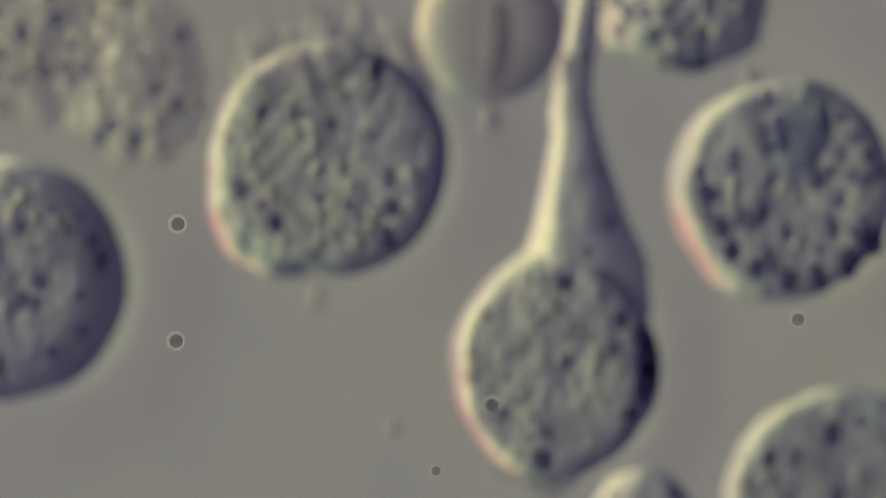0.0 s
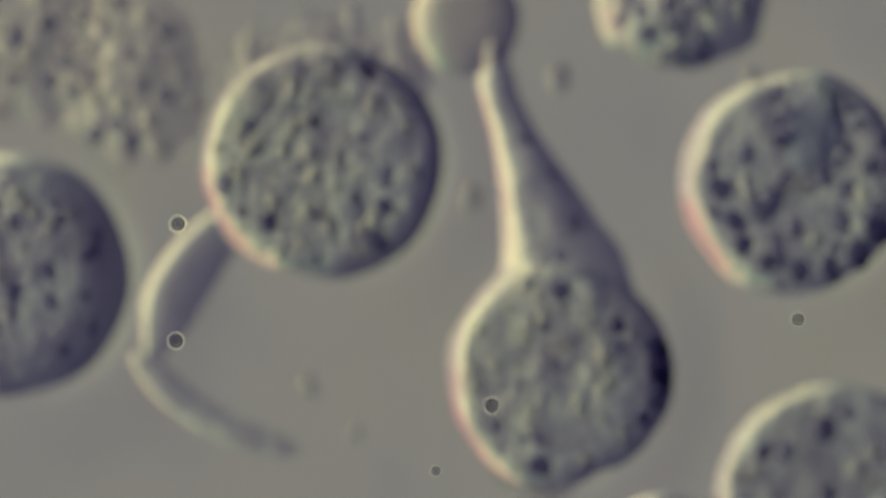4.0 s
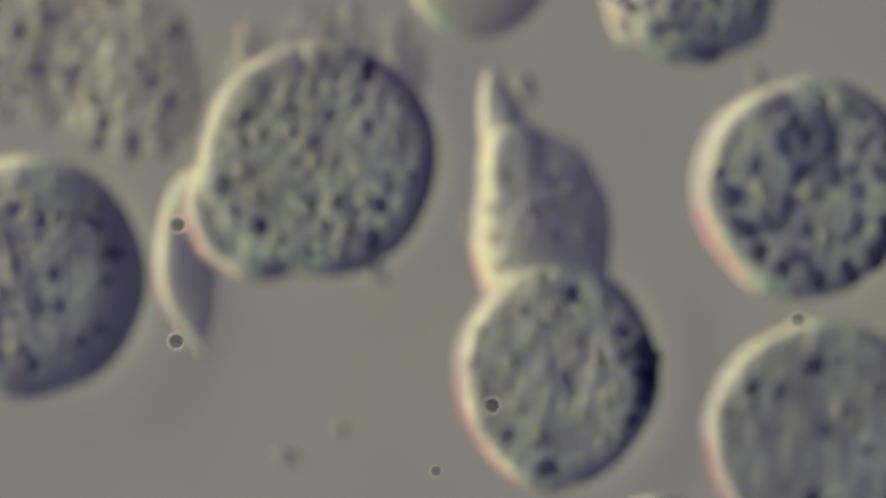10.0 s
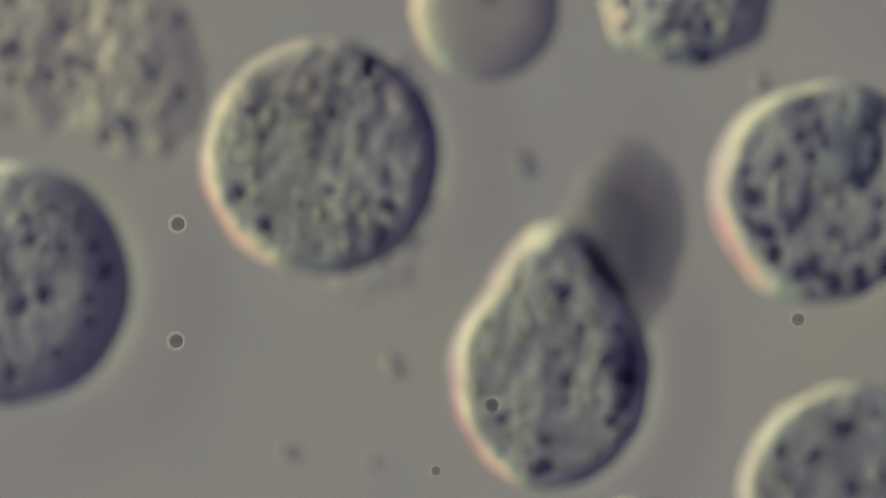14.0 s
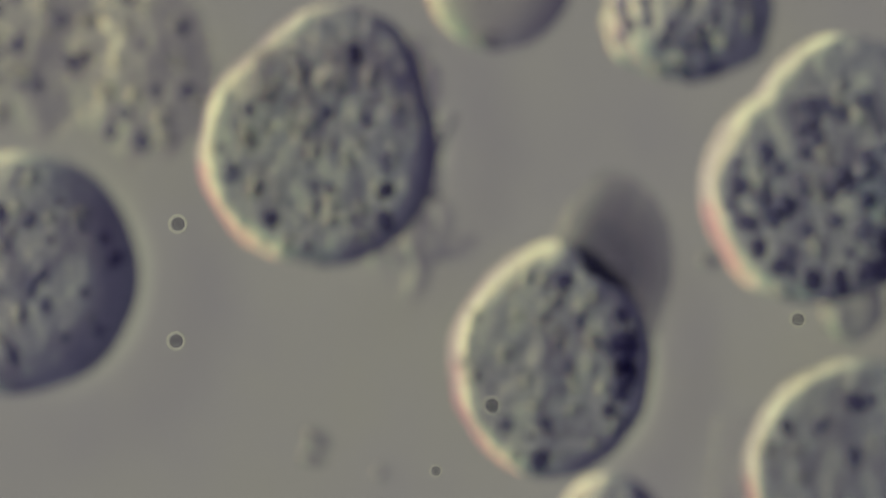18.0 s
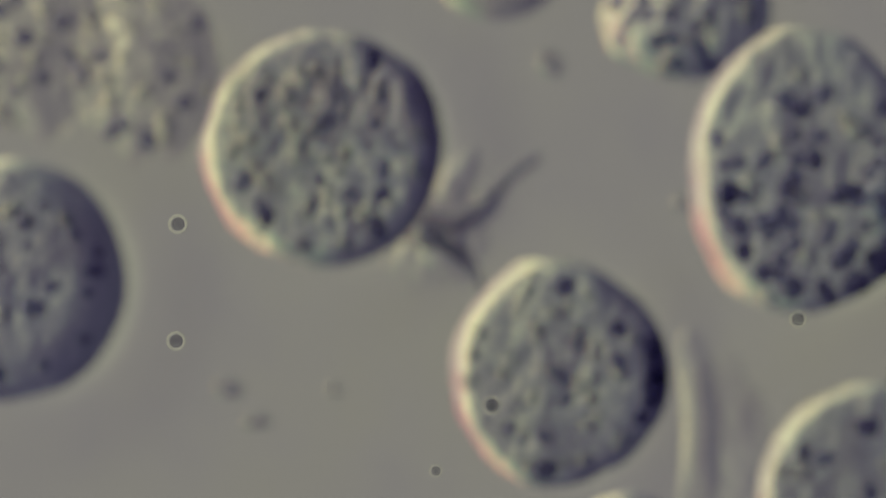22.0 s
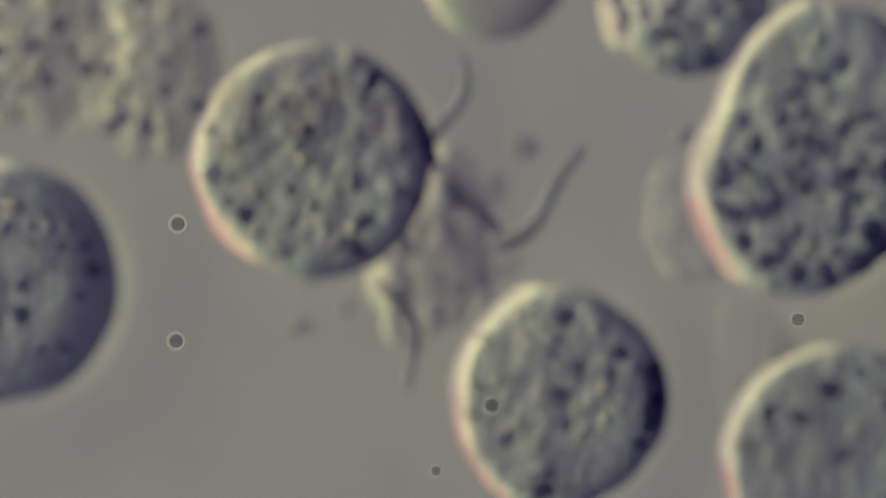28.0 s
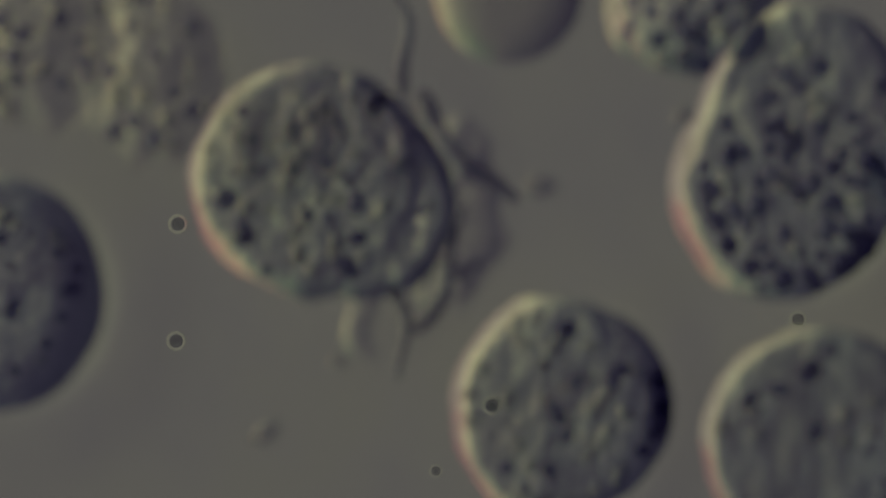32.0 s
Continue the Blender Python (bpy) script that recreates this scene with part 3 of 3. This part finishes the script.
# seconds; the neck's root and the points towards which its three pieces run
sway = [(0, 1045, 600, 1025, 330, 1018, 200, 1038, 20), (1, 1042, 600, 1020, 330, 1008, 200, 1026, 20), (1.5, 1042, 600, 990, 350, 950, 225, 905, 80), (2, 1045, 600, 960, 330, 915, 215, 870, 60),
        (3.5, 1040, 600, 950, 340, 895, 220, 845, 60), (5.5, 1022, 600, 972, 330, 955, 200, 945, 0), (6, 1020, 600, 968, 330, 945, 200, 920, 0), (6.5, 1030, 600, 958, 345, 900, 210, 800, 0),
        (7, 1040, 600, 945, 360, 855, 230, 700, 0), (7.5, 1040, 600, 945, 370, 810, 220, 660, 10), (9, 1040, 600, 930, 340, 850, 200, 750, 0), (9.5, 1015, 600, 930, 370, 880, 240, 850, 60),
        (10, 978, 530, 918, 290, 890, 180, 868, 60), (10.5, 985, 505, 958, 265, 935, 160, 915, 60)]
runs = [[], [], []]
for t, x0, y0, x1, y1, x2, y2, x3, y3 in sway:
    at0 = Vector((x0, y0))
    d1 = (Vector((x1, y1)) - at0).normalized()
    joint1 = at0 + 1000 * NECK_JOINTS[0] * d1
    d2 = (Vector((x2, y2)) - joint1).normalized()
    short = 9.4 < t < 10.6
    at1 = joint1 - (190 if short else 60) * d2
    joint2 = joint1 + 1000 * (NECK_JOINTS[1] - NECK_JOINTS[0]) * d2
    d3 = (Vector((x3, y3)) - joint2).normalized()
    at2 = joint2 - (330 if short else 215 if 1.2 < t < 4 else 60) * d3
    for run, p, d in zip(runs, (at0, at1, at2), (d1, d2, d3)):
        run.append((t, p.x, p.y, p.x + 300 * d.x, p.y + 300 * d.y))
runs[0] += [(11, 985, 520, 975, 200), (11.5, 990, 620, 990, 300), (12, 985, 715, 990, 380), (13, 972, 770, 990, 300), (14.5, 966, 775, 1010, 300), (16, 966, 772, 1010, 300),
            (17, 974, 755, 1010, 300), (18, 975, 765, 995, 300)]
runs[1] += [(11, 990, 610, 985, 280), (11.5, 990, 700, 987, 380), (12, 990, 770, 988, 430), (12.5, 988, 830, 988, 480)]
runs[2] += [(11, 985, 570, 975, 230), (11.5, 985, 740, 980, 300), (12, 985, 830, 982, 380), (12.5, 985, 845, 984, 440), (13, 983, 845, 983, 500)]
necks = []
for name, (s0, s1, fade, tip), run in zip(("neck_base", "neck_middle", "neck_tip"), ((0.0, 0.30, 0.04, False), (0.18, 0.50, 0.04, False), (0.38, 0.72, 0.04, True)), runs):
    run += [(t, x, y + 500 * (s1 - s0), x, y - 100) for t, x, y, _ in B if t >= (19 if s0 == 0 else 14)]
    piece = part(name, neck_piece(s0, s1, fade, tip), M_NECK, cell_b, "clear drawn-out neck of the cell")
    for i in range(3 if s0 < 0.1 else 1):
        d = s0 + (s1 - s0) * (0.35 + 0.16 * i)
        g = granule(piece, "granule", M_GRANULE, i % 3, 0.009 + 0.004 * math.sin(2.3 * i + 9 * s0) * math.sin(2.3 * i), "dark granule in the neck")
        w = 0.04 + 0.215 * math.exp(-(d / 0.30) ** 1.6)
        g.location = (U * w * (0.12 + 0.12 * math.sin(4.0 * i + 7 * s0)), U * (d - s0), U * 0.40 * w)
    necks.append(piece)
    move_limb(piece, B, run)
# the soft lobe that swells up as the neck is drawn in
swell = lobe(cell_b, B, 0.120, 0.172, 0.120, [(0, 990, 655), (2, 995, 640), (5.5, 990, 610), (6, 990, 570), (6.5, 1000, 510), (7, 1000, 455), (8, 1003, 472), (9, 990, 460), (9.5, 978, 440), (10, 960, 415), (10.5, 958, 385), (11, 980, 388),
                 (11.5, 990, 435), (12, 1000, 480), (13, 1000, 548), (14.5, 985, 565), (16, 985, 572),
                 (17, 988, 588), (18, 988, 600), (19, 1005, 605), (20, 1008, 618), (21, 985, 650)] + [(t, x, y) for t, x, y, _ in B if t > 22], 31.0, "soft swelling lobe of the cell", a=1.9, b=0.8, crest=-0.25)
scatter(swell, 7, (0.10, 0.14, 0.06, 2, 1.0), 0.5, (0.008, 0.015), 0.10, 77)
side = lobe(cell_b, B, 0.140, 0.165, 0.107, [(0, 1022, 650), (1, 1030, 650), (2.5, 1045, 655), (6, 1046, 660), (9, 1036, 655), (10.5, 1015, 665), (12, 1000, 675), (14.5, 985, 660), (20, 985, 655), (21, 1020, 660), (22, 1038, 660),
                (23, 1050, 655), (25, 1064, 678), (28, 1036, 702), (30, 1030, 714), (32, 1044, 716)], 6.3, "granular lobe of the cell", a=16, b=0.5)
crown = lobe(cell_b, B, 0.112, 0.145, 0.110, [(0, 985, 655), (9, 985, 655), (10.5, 985, 640), (11, 985, 630), (11.5, 985, 622), (12, 985, 605), (13, 982, 568), (14.5, 972, 556), (16, 977, 558), (17, 985, 570), (18, 990, 580),
                 (19, 1000, 588), (20, 990, 630), (21, 985, 655)] + [(t, x, y) for t, x, y, _ in B if t > 22], 34.0, "granular crown of the cell")
skin(core_b, [side, crown], 0.0005, rounds=8)
scatter(side, 6, (0.140, 0.165, 0.118, 16, 0.5), 1.0, (0.012, 0.018), 0.04, 83, spots=((0.78, 0.30, 0.019), (0.80, 0.12, 0.023), (0.86, 0.00, 0.018), (0.80, -0.12, 0.022), (0.76, -0.28, 0.016), (0.64, -0.46, 0.014)))
# the plume that trails off it, its blurred shade tinted in, drawn in after nineteen seconds
plume = part("plume", dome(0.112, 0.195, 0.110, 1.6, 1.3, lump=0.006, lump_size=0.06, wobble=0.06, seed=32.0, crest=-0.35), M_PLUME_SHADE, cell_b, "soft plume of the cell with its shade tinted in")
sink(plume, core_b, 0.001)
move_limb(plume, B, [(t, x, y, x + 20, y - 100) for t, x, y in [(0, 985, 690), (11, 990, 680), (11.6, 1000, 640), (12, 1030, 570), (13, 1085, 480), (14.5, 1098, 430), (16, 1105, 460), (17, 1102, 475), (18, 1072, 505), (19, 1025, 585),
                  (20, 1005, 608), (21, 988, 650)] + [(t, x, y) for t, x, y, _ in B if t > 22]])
skin(membrane_b, necks + [swell, side, crown], 0.006, rounds=10)

# ---- the cell with dark granules, which grows long ----
C = [(0, 1386, 336, 0), (2, 1390, 330, 0), (6, 1416, 320, 2), (9, 1416, 330, 4), (10.5, 1435, 333, 4), (12, 1453, 335, 2), (14.5, 1460, 340, 0),
     (17, 1470, 332, -4), (18, 1442, 340, -6), (19, 1424, 345, -8), (21, 1416, 362, -10), (23, 1436, 352, -10), (25, 1438, 354, -8), (28, 1418, 328, -6), (30, 1400, 332, -4),
     (32, 1388, 335, -4)]
SC = (0.188, 0.187, 0.108, 31, 0.5)
cell_c = cell("cell packed with dark round granules", C)
membrane_c = part("membrane", dome(*SC, lump=0.006, lump_size=0.05, wobble=0.033, seed=9.4, base=0.0036), M_MEMBRANE, cell_c)
halo_sheet(C, SC)
core_c = core(cell_c, SC, 0.978, 0.002, 0.000, M_CLEAR)
nucleus = part("nucleus", dome(0.062, 0.075, 0.086, 3, 0.7, lump=0.010, wobble=0.12, seed=61.0, rings=18, segs=48), M_NUCLEUS, cell_c, "dusky rounded nucleus")
move_limb(nucleus, C, [(t, x, y, x, y - 100) for t, x, y in [(0, 1415, 235), (3, 1435, 235), (6, 1432, 230), (9, 1412, 250), (11, 1440, 235), (13, 1470, 245), (14.5, 1530, 260), (17, 1590, 300), (32, 1590, 300)]])
scatter(cell_c, 44, SC, 0.78, (0.010, 0.021), 0.06, 31, spots=((0.55, -0.68, 0.024), (0.76, -0.48, 0.025), (-0.62, -0.35, 0.017), (0.0, -0.84, 0.019), (0.27, -0.82, 0.019),
                                                               (-0.30, -0.74, 0.017), (-0.52, -0.58, 0.017), (-0.74, -0.05, 0.018)))
flap = part("flap", dome(0.080, 0.11, 0.030, 2.5, 1.0, lump=0.006, wobble=0.10, seed=13.0, rings=14, segs=40), M_VEIL, cell_c, "thin transparent flap of membrane")
sink(flap, core_c, 0.001)
move_limb(flap, C, [(0, 1440, 300, 1440, 200), (17, 1500, 300, 1500, 200), (24, 1420, 330, 1420, 200), (25.5, 1300, 380, 1280, 250), (27.5, 1230, 390, 1210, 260), (28, 1225, 390, 1205, 260),
                    (29, 1240, 400, 1220, 270), (30, 1270, 390, 1260, 260), (32, 1300, 380, 1300, 250)], 0.002)

bud = part("bud", dome(0.056, 0.066, 0.070, 6, 0.7, lump=0.006, lump_size=0.03, wobble=0.07, seed=81.0, rings=18, segs=56), M_PALE, cell_c, "small dusky bud of the cell")
sink(bud, core_c, 0.001)
move_limb(bud, C, [(0, 1400, 340, 1400, 200), (12, 1453, 340, 1453, 200), (14.5, 1470, 360, 1470, 200), (16, 1515, 500, 1515, 300), (17, 1522, 532, 1522, 350), (19, 1502, 540, 1502, 350), (20, 1486, 535, 1486, 350),
                   (21, 1478, 528, 1478, 350), (22.5, 1460, 420, 1460, 250), (25, 1440, 340, 1440, 200), (32, 1400, 330, 1400, 200)], 0.001)

# the lobe by which it grows long after seventeen seconds: its margin and its granular mass close over it
L = [(0, 1790, 250), (9, 1780, 255), (14.5, 1770, 260), (16.5, 1735, 275), (17.2, 1660, 285), (18, 1500, 295), (19, 1440, 290), (21, 1412, 290), (23, 1432, 270), (25, 1450, 255), (28, 1458, 235),
     (30, 1425, 248), (32, 1430, 240)]
SL = (0.188, 0.224, 0.099, 28, 0.5)
bulge = part("lobe", dome(*SL, lump=0.008, lump_size=0.05, wobble=0.03, seed=33.0, base=0.0046), M_BULGE, cell_c, "broad granular lobe of the cell")
move_limb(bulge, C, [(t, x, y, x, y - 100) for t, x, y in L])
skin(core_c, [bulge], 0.0005, rounds=4)
skin(membrane_c, [bulge], 0.006, rounds=5)
scatter(bulge, 20, SL, 0.90, (0.013, 0.021), 0.06, 35)

# ---- the large cell at the field's edge ----
D = [(0, 10, 495, 0), (2, 6, 492, 0), (6, 28, 485, 2), (9, 42, 488, 4), (10.5, 44, 492, 4), (12, 34, 492, 3), (14.5, 16, 505, 0), (17, 32, 484, 2),
     (19, 24, 486, 2), (21, 10, 496, 0), (23, 6, 496, -2), (25, 9, 500, -2), (28, -6, 500, -4), (30, -8, 505, -4), (32, -32, 520, -6)]
SD = (0.214, 0.214, 0.150, 8.0, 0.6)
cell_d = cell("large dusky cell with a broad dark edge", D)
part("membrane", dome(*SD, lump=0.006, lump_size=0.06, wobble=0.015, seed=15.0, base=0.0036), M_MEMBRANE, cell_d)
halo_sheet(D, SD)
core_d = core(cell_d, SD, 0.93, 0.010, 0.000, M_DEEP)
scatter(cell_d, 46, SD, 0.40, (0.007, 0.018), 0.10, 41)

# ---- the pale cell near the lower corner ----
E = [(0, 1490, 888, 0), (2, 1478, 876, 0), (3.5, 1475, 880, 0), (6, 1495, 880, 0), (7.5, 1475, 820, 0), (9, 1462, 778, 0), (10.5, 1450, 765, 0), (12, 1435, 800, 0), (13, 1468, 840, 0),
     (14.5, 1525, 885, 0), (17, 1510, 840, 0), (19, 1545, 835, 0), (21, 1540, 880, 0), (23, 1565, 876, 0), (24, 1552, 878, 0), (25, 1445, 825, 0), (27.5, 1492, 805, 0),
     (30, 1435, 850, 0), (31, 1437, 842, 0), (32, 1452, 780, 0)]
SE = (0.205, 0.197, 0.078, 30, 0.5)
cell_e = cell("pale grey cell with few dark granules", E)
part("membrane", dome(*SE, lump=0.005, lump_size=0.07, wobble=0.02, seed=17.0, base=0.0042), M_MEMBRANE, cell_e)
halo_sheet(E, SE)
core_e = core(cell_e, SE, 0.985, 0.002, -0.003, M_PALE)
scatter(cell_e, 20, SE, 0.3, (0.009, 0.019), 0.10, 51, spots=((-0.12, 0.62, 0.018), (-0.66, 0.40, 0.014)))
wisp = part("ruffle", dome(0.075, 0.13, 0.016, 2, 1.8, lump=0.008, lump_size=0.04, wobble=0.18, seed=19.0, rings=14, segs=40), M_VEIL, cell_e, "thin transparent ruffle of membrane")
sink(wisp, core_e, 0.001)
move_limb(wisp, E, [(0, 1670, 880, 1670, 700), (9, 1650, 800, 1650, 650), (14.5, 1690, 880, 1690, 700), (16, 1640, 900, 1640, 700), (17, 1450, 930, 1450, 780), (18, 1330, 850, 1330, 700), (19, 1290, 770, 1290, 600), (21, 1290, 780, 1290, 600), (23, 1290, 740, 1270, 600), (25, 1310, 730, 1290, 600), (28, 1340, 650, 1330, 500),
                    (29, 1340, 660, 1330, 500), (30, 1380, 740, 1380, 600), (32, 1420, 780, 1420, 600)], 0.002)

# a bright fold that it puts out and draws in again
reach_e = part("ribbon", limb(0.35, 0.066, 0.048, 0.020, 0.017, bend=0.05, seed=8.0, n=32, m=22, thin0=0.6, thin1=0.4, bell=1.2, lean=-0.3), M_TAIL, cell_e, "pale upright fold of membrane")
sink(reach_e, core_e)
move_limb(reach_e, E, [(0, 1500, 1080, 1500, 700), (7, 1490, 1060, 1490, 700), (10, 1460, 1000, 1460, 700), (14.5, 1520, 1080, 1520, 700), (19, 1545, 1060, 1545, 700), (20.5, 1330, 980, 1310, 660), (22, 1232, 940, 1222, 600), (23, 1226, 930, 1226, 590), (24, 1216, 925, 1218, 580),
                       (25, 1236, 935, 1288, 615), (25.5, 1240, 940, 1285, 620), (27.5, 1450, 980, 1450, 660), (32, 1450, 980, 1450, 660)], 0.001)

# ---- blurred granular cells along the top ----
F = [(0, 45, 80, 0), (10, 40, 85, 3), (20, 45, 95, -2), (32, 60, 85, 0)]
SF = (0.150, 0.150, 0.070, 2.0, 1.8)
cell_f = cell("faint blurred granular cell", F)
part("cell_body", dome(*SF, lump=0.008, lump_size=0.04, wobble=0.11, seed=21.0), M_FAINT, cell_f)
scatter(cell_f, 24, SF, 0.5, (0.009, 0.018), 0.10, 61)
G = [(0, 235, 135, 0), (10, 225, 130, 4), (20, 250, 120, 0), (32, 265, 130, -3)]
SG = (0.140, 0.165, 0.070, 2.0, 1.8)
cell_g = cell("faint blurred granular cell", G)
part("cell_body", dome(*SG, lump=0.008, lump_size=0.04, wobble=0.11, seed=23.0, base=0.0042), M_FAINT, cell_g)
scatter(cell_g, 26, SG, 0.5, (0.009, 0.018), 0.10, 62)
H = [(0, 1210, 10, 0), (3.5, 1205, 5, 0), (6, 1225, -5, 2), (14.5, 1220, 0, 2), (19, 1220, 30, 0), (23, 1215, 20, -2), (28, 1215, 15, -3), (32, 1225, 15, -4)]
SH = (0.152, 0.118, 0.070, 3.2, 0.95)
cell_h = cell("coarsely granular grey cell", H)
part("membrane", dome(*SH, lump=0.008, lump_size=0.045, wobble=0.06, seed=25.0, base=0.0055), M_MEMBRANE, cell_h)
core_h = core(cell_h, SH, 0.95, 0.006, 0.000, M_BODY)
scatter(cell_h, 34, SH, 0.5, (0.010, 0.018), 0.08, 63)

# ---- smooth cells ----
I = [(0, 868, 48, 0), (0.8, 872, 42, 0), (1.2, 892, -50, 0), (1.6, 920, -165, 0), (8, 900, -165, 0), (9, 850, -75, 0), (10.5, 845, -60, 0), (12, 862, 2, 0), (13, 860, 25, 0),
     (14.5, 860, 0, 0), (17, 885, -40, 0), (19, 880, -55, 0), (20, 888, -92, 0), (21, 885, -110, 0), (23, 880, -72, 0), (25, 880, -40, 0), (28, 875, -62, 0), (30, 868, -15, 0), (31, 872, -8, 0), (32, 900, -20, 0)]
SI = (0.132, 0.130, 0.110, 4, 0.6)
cell_i = cell("smooth rounded cell without granules", I)
part("cell_body", dome(*SI, lump=0.001, lump_size=0.09, wobble=0.015, seed=27.0, base=0.0036), M_SMOOTH, cell_i)
fold = part("fold", dome(0.026, 0.075, 0.034, 2.0, 1.2, lump=0.001, wobble=0.06, seed=71.0, rings=16, segs=40), M_FOLD, cell_i, "soft dusky fold")
move_limb(fold, I, [(0, 880, 70, 885, -30)] + [(t, x + 8, y + (20 if t < 1 else -75), x + 8, y - 200) for t, x, y, _ in I if t > 0], 0.004)
I2 = [(0, 850, -160, 0), (1.2, 826, -50, 0), (1.6, 816, 28, 0), (2.4, 800, 10, 0), (3, 808, 38, 0), (3.5, 818, 25, 0), (5.5, 832, 78, 0), (6, 808, 40, 0), (6.4, 746, 5, 0), (7, 735, -15, 0), (7.5, 738, -60, 0),
      (8, 740, -150, 0), (32, 740, -160, 0)]
cell_i = cell("small smooth cell with one dusky side", I2)
part("cell_body", dome(0.096, 0.100, 0.110, 3.5, 0.6, lump=0.001, lump_size=0.09, wobble=0.02, seed=28.0, base=0.0038), M_SMOOTH, cell_i)
J = [(0, 1140, 925, 0), (1, 1150, 950, 0), (2, 1160, 970, 0), (6, 1180, 970, 0), (14.5, 1120, 980, 0), (17, 1085, 930, 0), (19, 1080, 940, 0), (21, 1110, 960, 0), (32, 1120, 1000, 0)]
cell_j = cell("small dusky cell at the field's edge", J)
part("cell_body", dome(0.092, 0.092, 0.08, 4, 0.6, lump=0.004, wobble=0.02, seed=29.0, base=0.0050), M_MEMBRANE, cell_j)
SJ = (0.092, 0.092, 0.08, 4, 0.6)
core_j = core(cell_j, SJ, 0.9, 0.004, 0.0, M_DEEP)
scatter(cell_j, 6, SJ, 0.5, (0.008, 0.014), 0.08, 64)


# ---- floating specks ----
def debris(rows, rx, ry, seed):
    ob = link("floating_speck", bean(rx, ry, 0.012, seed), M_DRIFT)
    tagged(ob, "small grey speck adrift over the slide", "speck", "drifting specks")
    MOVES.append((ob, [(t, pose(*at(x, y), 0.011 * U, 0, 0, rz)) for t, x, y, rz in rows]))


debris([(0, 870, 210, 0), (2, 832, 255, 10), (3.5, 838, 325, 0), (5.5, 800, 430, 5), (6, 775, 455, 10), (7, 692, 470, 30), (8, 728, 432, 20), (9, 820, 375, 10), (10, 835, 400, 0), (11, 828, 425, 0), (12, 800, 480, 20), (14, 700, 650, 40),
        (18, 560, 780, 60), (22, 402, 690, 80), (24, 380, 800, 100), (27.5, 450, 950, 110), (30, 560, 950, 120), (31, 520, 860, 125), (32, 470, 768, 130)], 0.016, 0.028, 1.0)
debris([(0, 1000, 120, 0), (8, 960, 150, 0), (12, 918, 200, 20), (13, 920, 247, 30), (14.5, 935, 300, 40), (17, 890, 140, 50), (19, 850, 40, 60), (20, 842, 65, 50), (21, 905, 72, 45), (22, 976, 112, 40), (23, 1003, 215, 40), (24, 982, 300, 50),
        (25, 915, 190, 60), (28, 930, 260, 80), (32, 960, 330, 90)], 0.019, 0.027, 2.0)
debris([(0, 1335, 140, 0), (9, 1345, 135, 10), (12, 1353, 135, 20), (14.5, 1354, 155, 20), (17, 1300, 480, 60), (19, 1232, 425, 70), (23, 1213, 350, 90), (25, 1220, 330, 90), (28, 1213, 238, 100), (32, 1212, 205, 120)], 0.014, 0.021, 3.0)
debris([(0, 560, 530, 0), (2, 553, 530, 10), (6, 535, 835, 40), (12, 500, 800, 60), (19, 555, 815, 80), (23, 435, 710, 90), (28, 530, 580, 100), (29, 458, 668, 105), (30, 350, 815, 110), (31, 250, 940, 115), (32, 200, 990, 120)], 0.012, 0.024, 4.0)
debris([(0, 700, 760, 0), (2, 660, 770, 10), (9, 600, 760, 20), (17, 690, 850, 30), (21, 590, 735, 40), (27.5, 612, 545, 60), (32, 600, 640, 80)], 0.010, 0.014, 5.0)


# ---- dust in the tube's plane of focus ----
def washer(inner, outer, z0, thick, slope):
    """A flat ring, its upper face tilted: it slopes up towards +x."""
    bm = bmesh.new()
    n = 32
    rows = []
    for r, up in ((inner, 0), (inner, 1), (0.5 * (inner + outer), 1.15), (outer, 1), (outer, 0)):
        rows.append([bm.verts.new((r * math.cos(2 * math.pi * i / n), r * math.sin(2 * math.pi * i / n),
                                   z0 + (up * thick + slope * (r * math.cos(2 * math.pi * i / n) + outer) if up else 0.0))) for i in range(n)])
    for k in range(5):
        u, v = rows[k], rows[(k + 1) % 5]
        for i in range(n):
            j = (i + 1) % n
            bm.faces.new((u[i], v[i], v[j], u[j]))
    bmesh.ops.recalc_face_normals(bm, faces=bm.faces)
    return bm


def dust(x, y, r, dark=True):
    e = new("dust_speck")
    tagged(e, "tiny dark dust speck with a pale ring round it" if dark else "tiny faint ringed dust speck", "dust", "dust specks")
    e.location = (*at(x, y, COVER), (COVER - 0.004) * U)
    # made-up glass ring, tilted to bend in brighter light as the speck's halo
    part("rim", washer(1.15 * r, 1.6 * r, 0.0005, 0.001, 0.11 if dark else 0.06), M_HALO, e, "clear ring added for the bright halo")
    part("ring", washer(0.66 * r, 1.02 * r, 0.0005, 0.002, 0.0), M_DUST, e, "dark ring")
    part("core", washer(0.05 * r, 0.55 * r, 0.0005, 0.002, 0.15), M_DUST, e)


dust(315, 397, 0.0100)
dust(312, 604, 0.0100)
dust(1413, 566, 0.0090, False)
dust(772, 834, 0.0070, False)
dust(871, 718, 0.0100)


def motions():
    for ob, rows in MOVES:
        keep = ob.scale.copy()
        if rows[-1][0] < SECONDS:
            rows = rows + [(SECONDS, rows[-1][1])]
        walk(ob, rows)
        ob.scale = keep


motions()
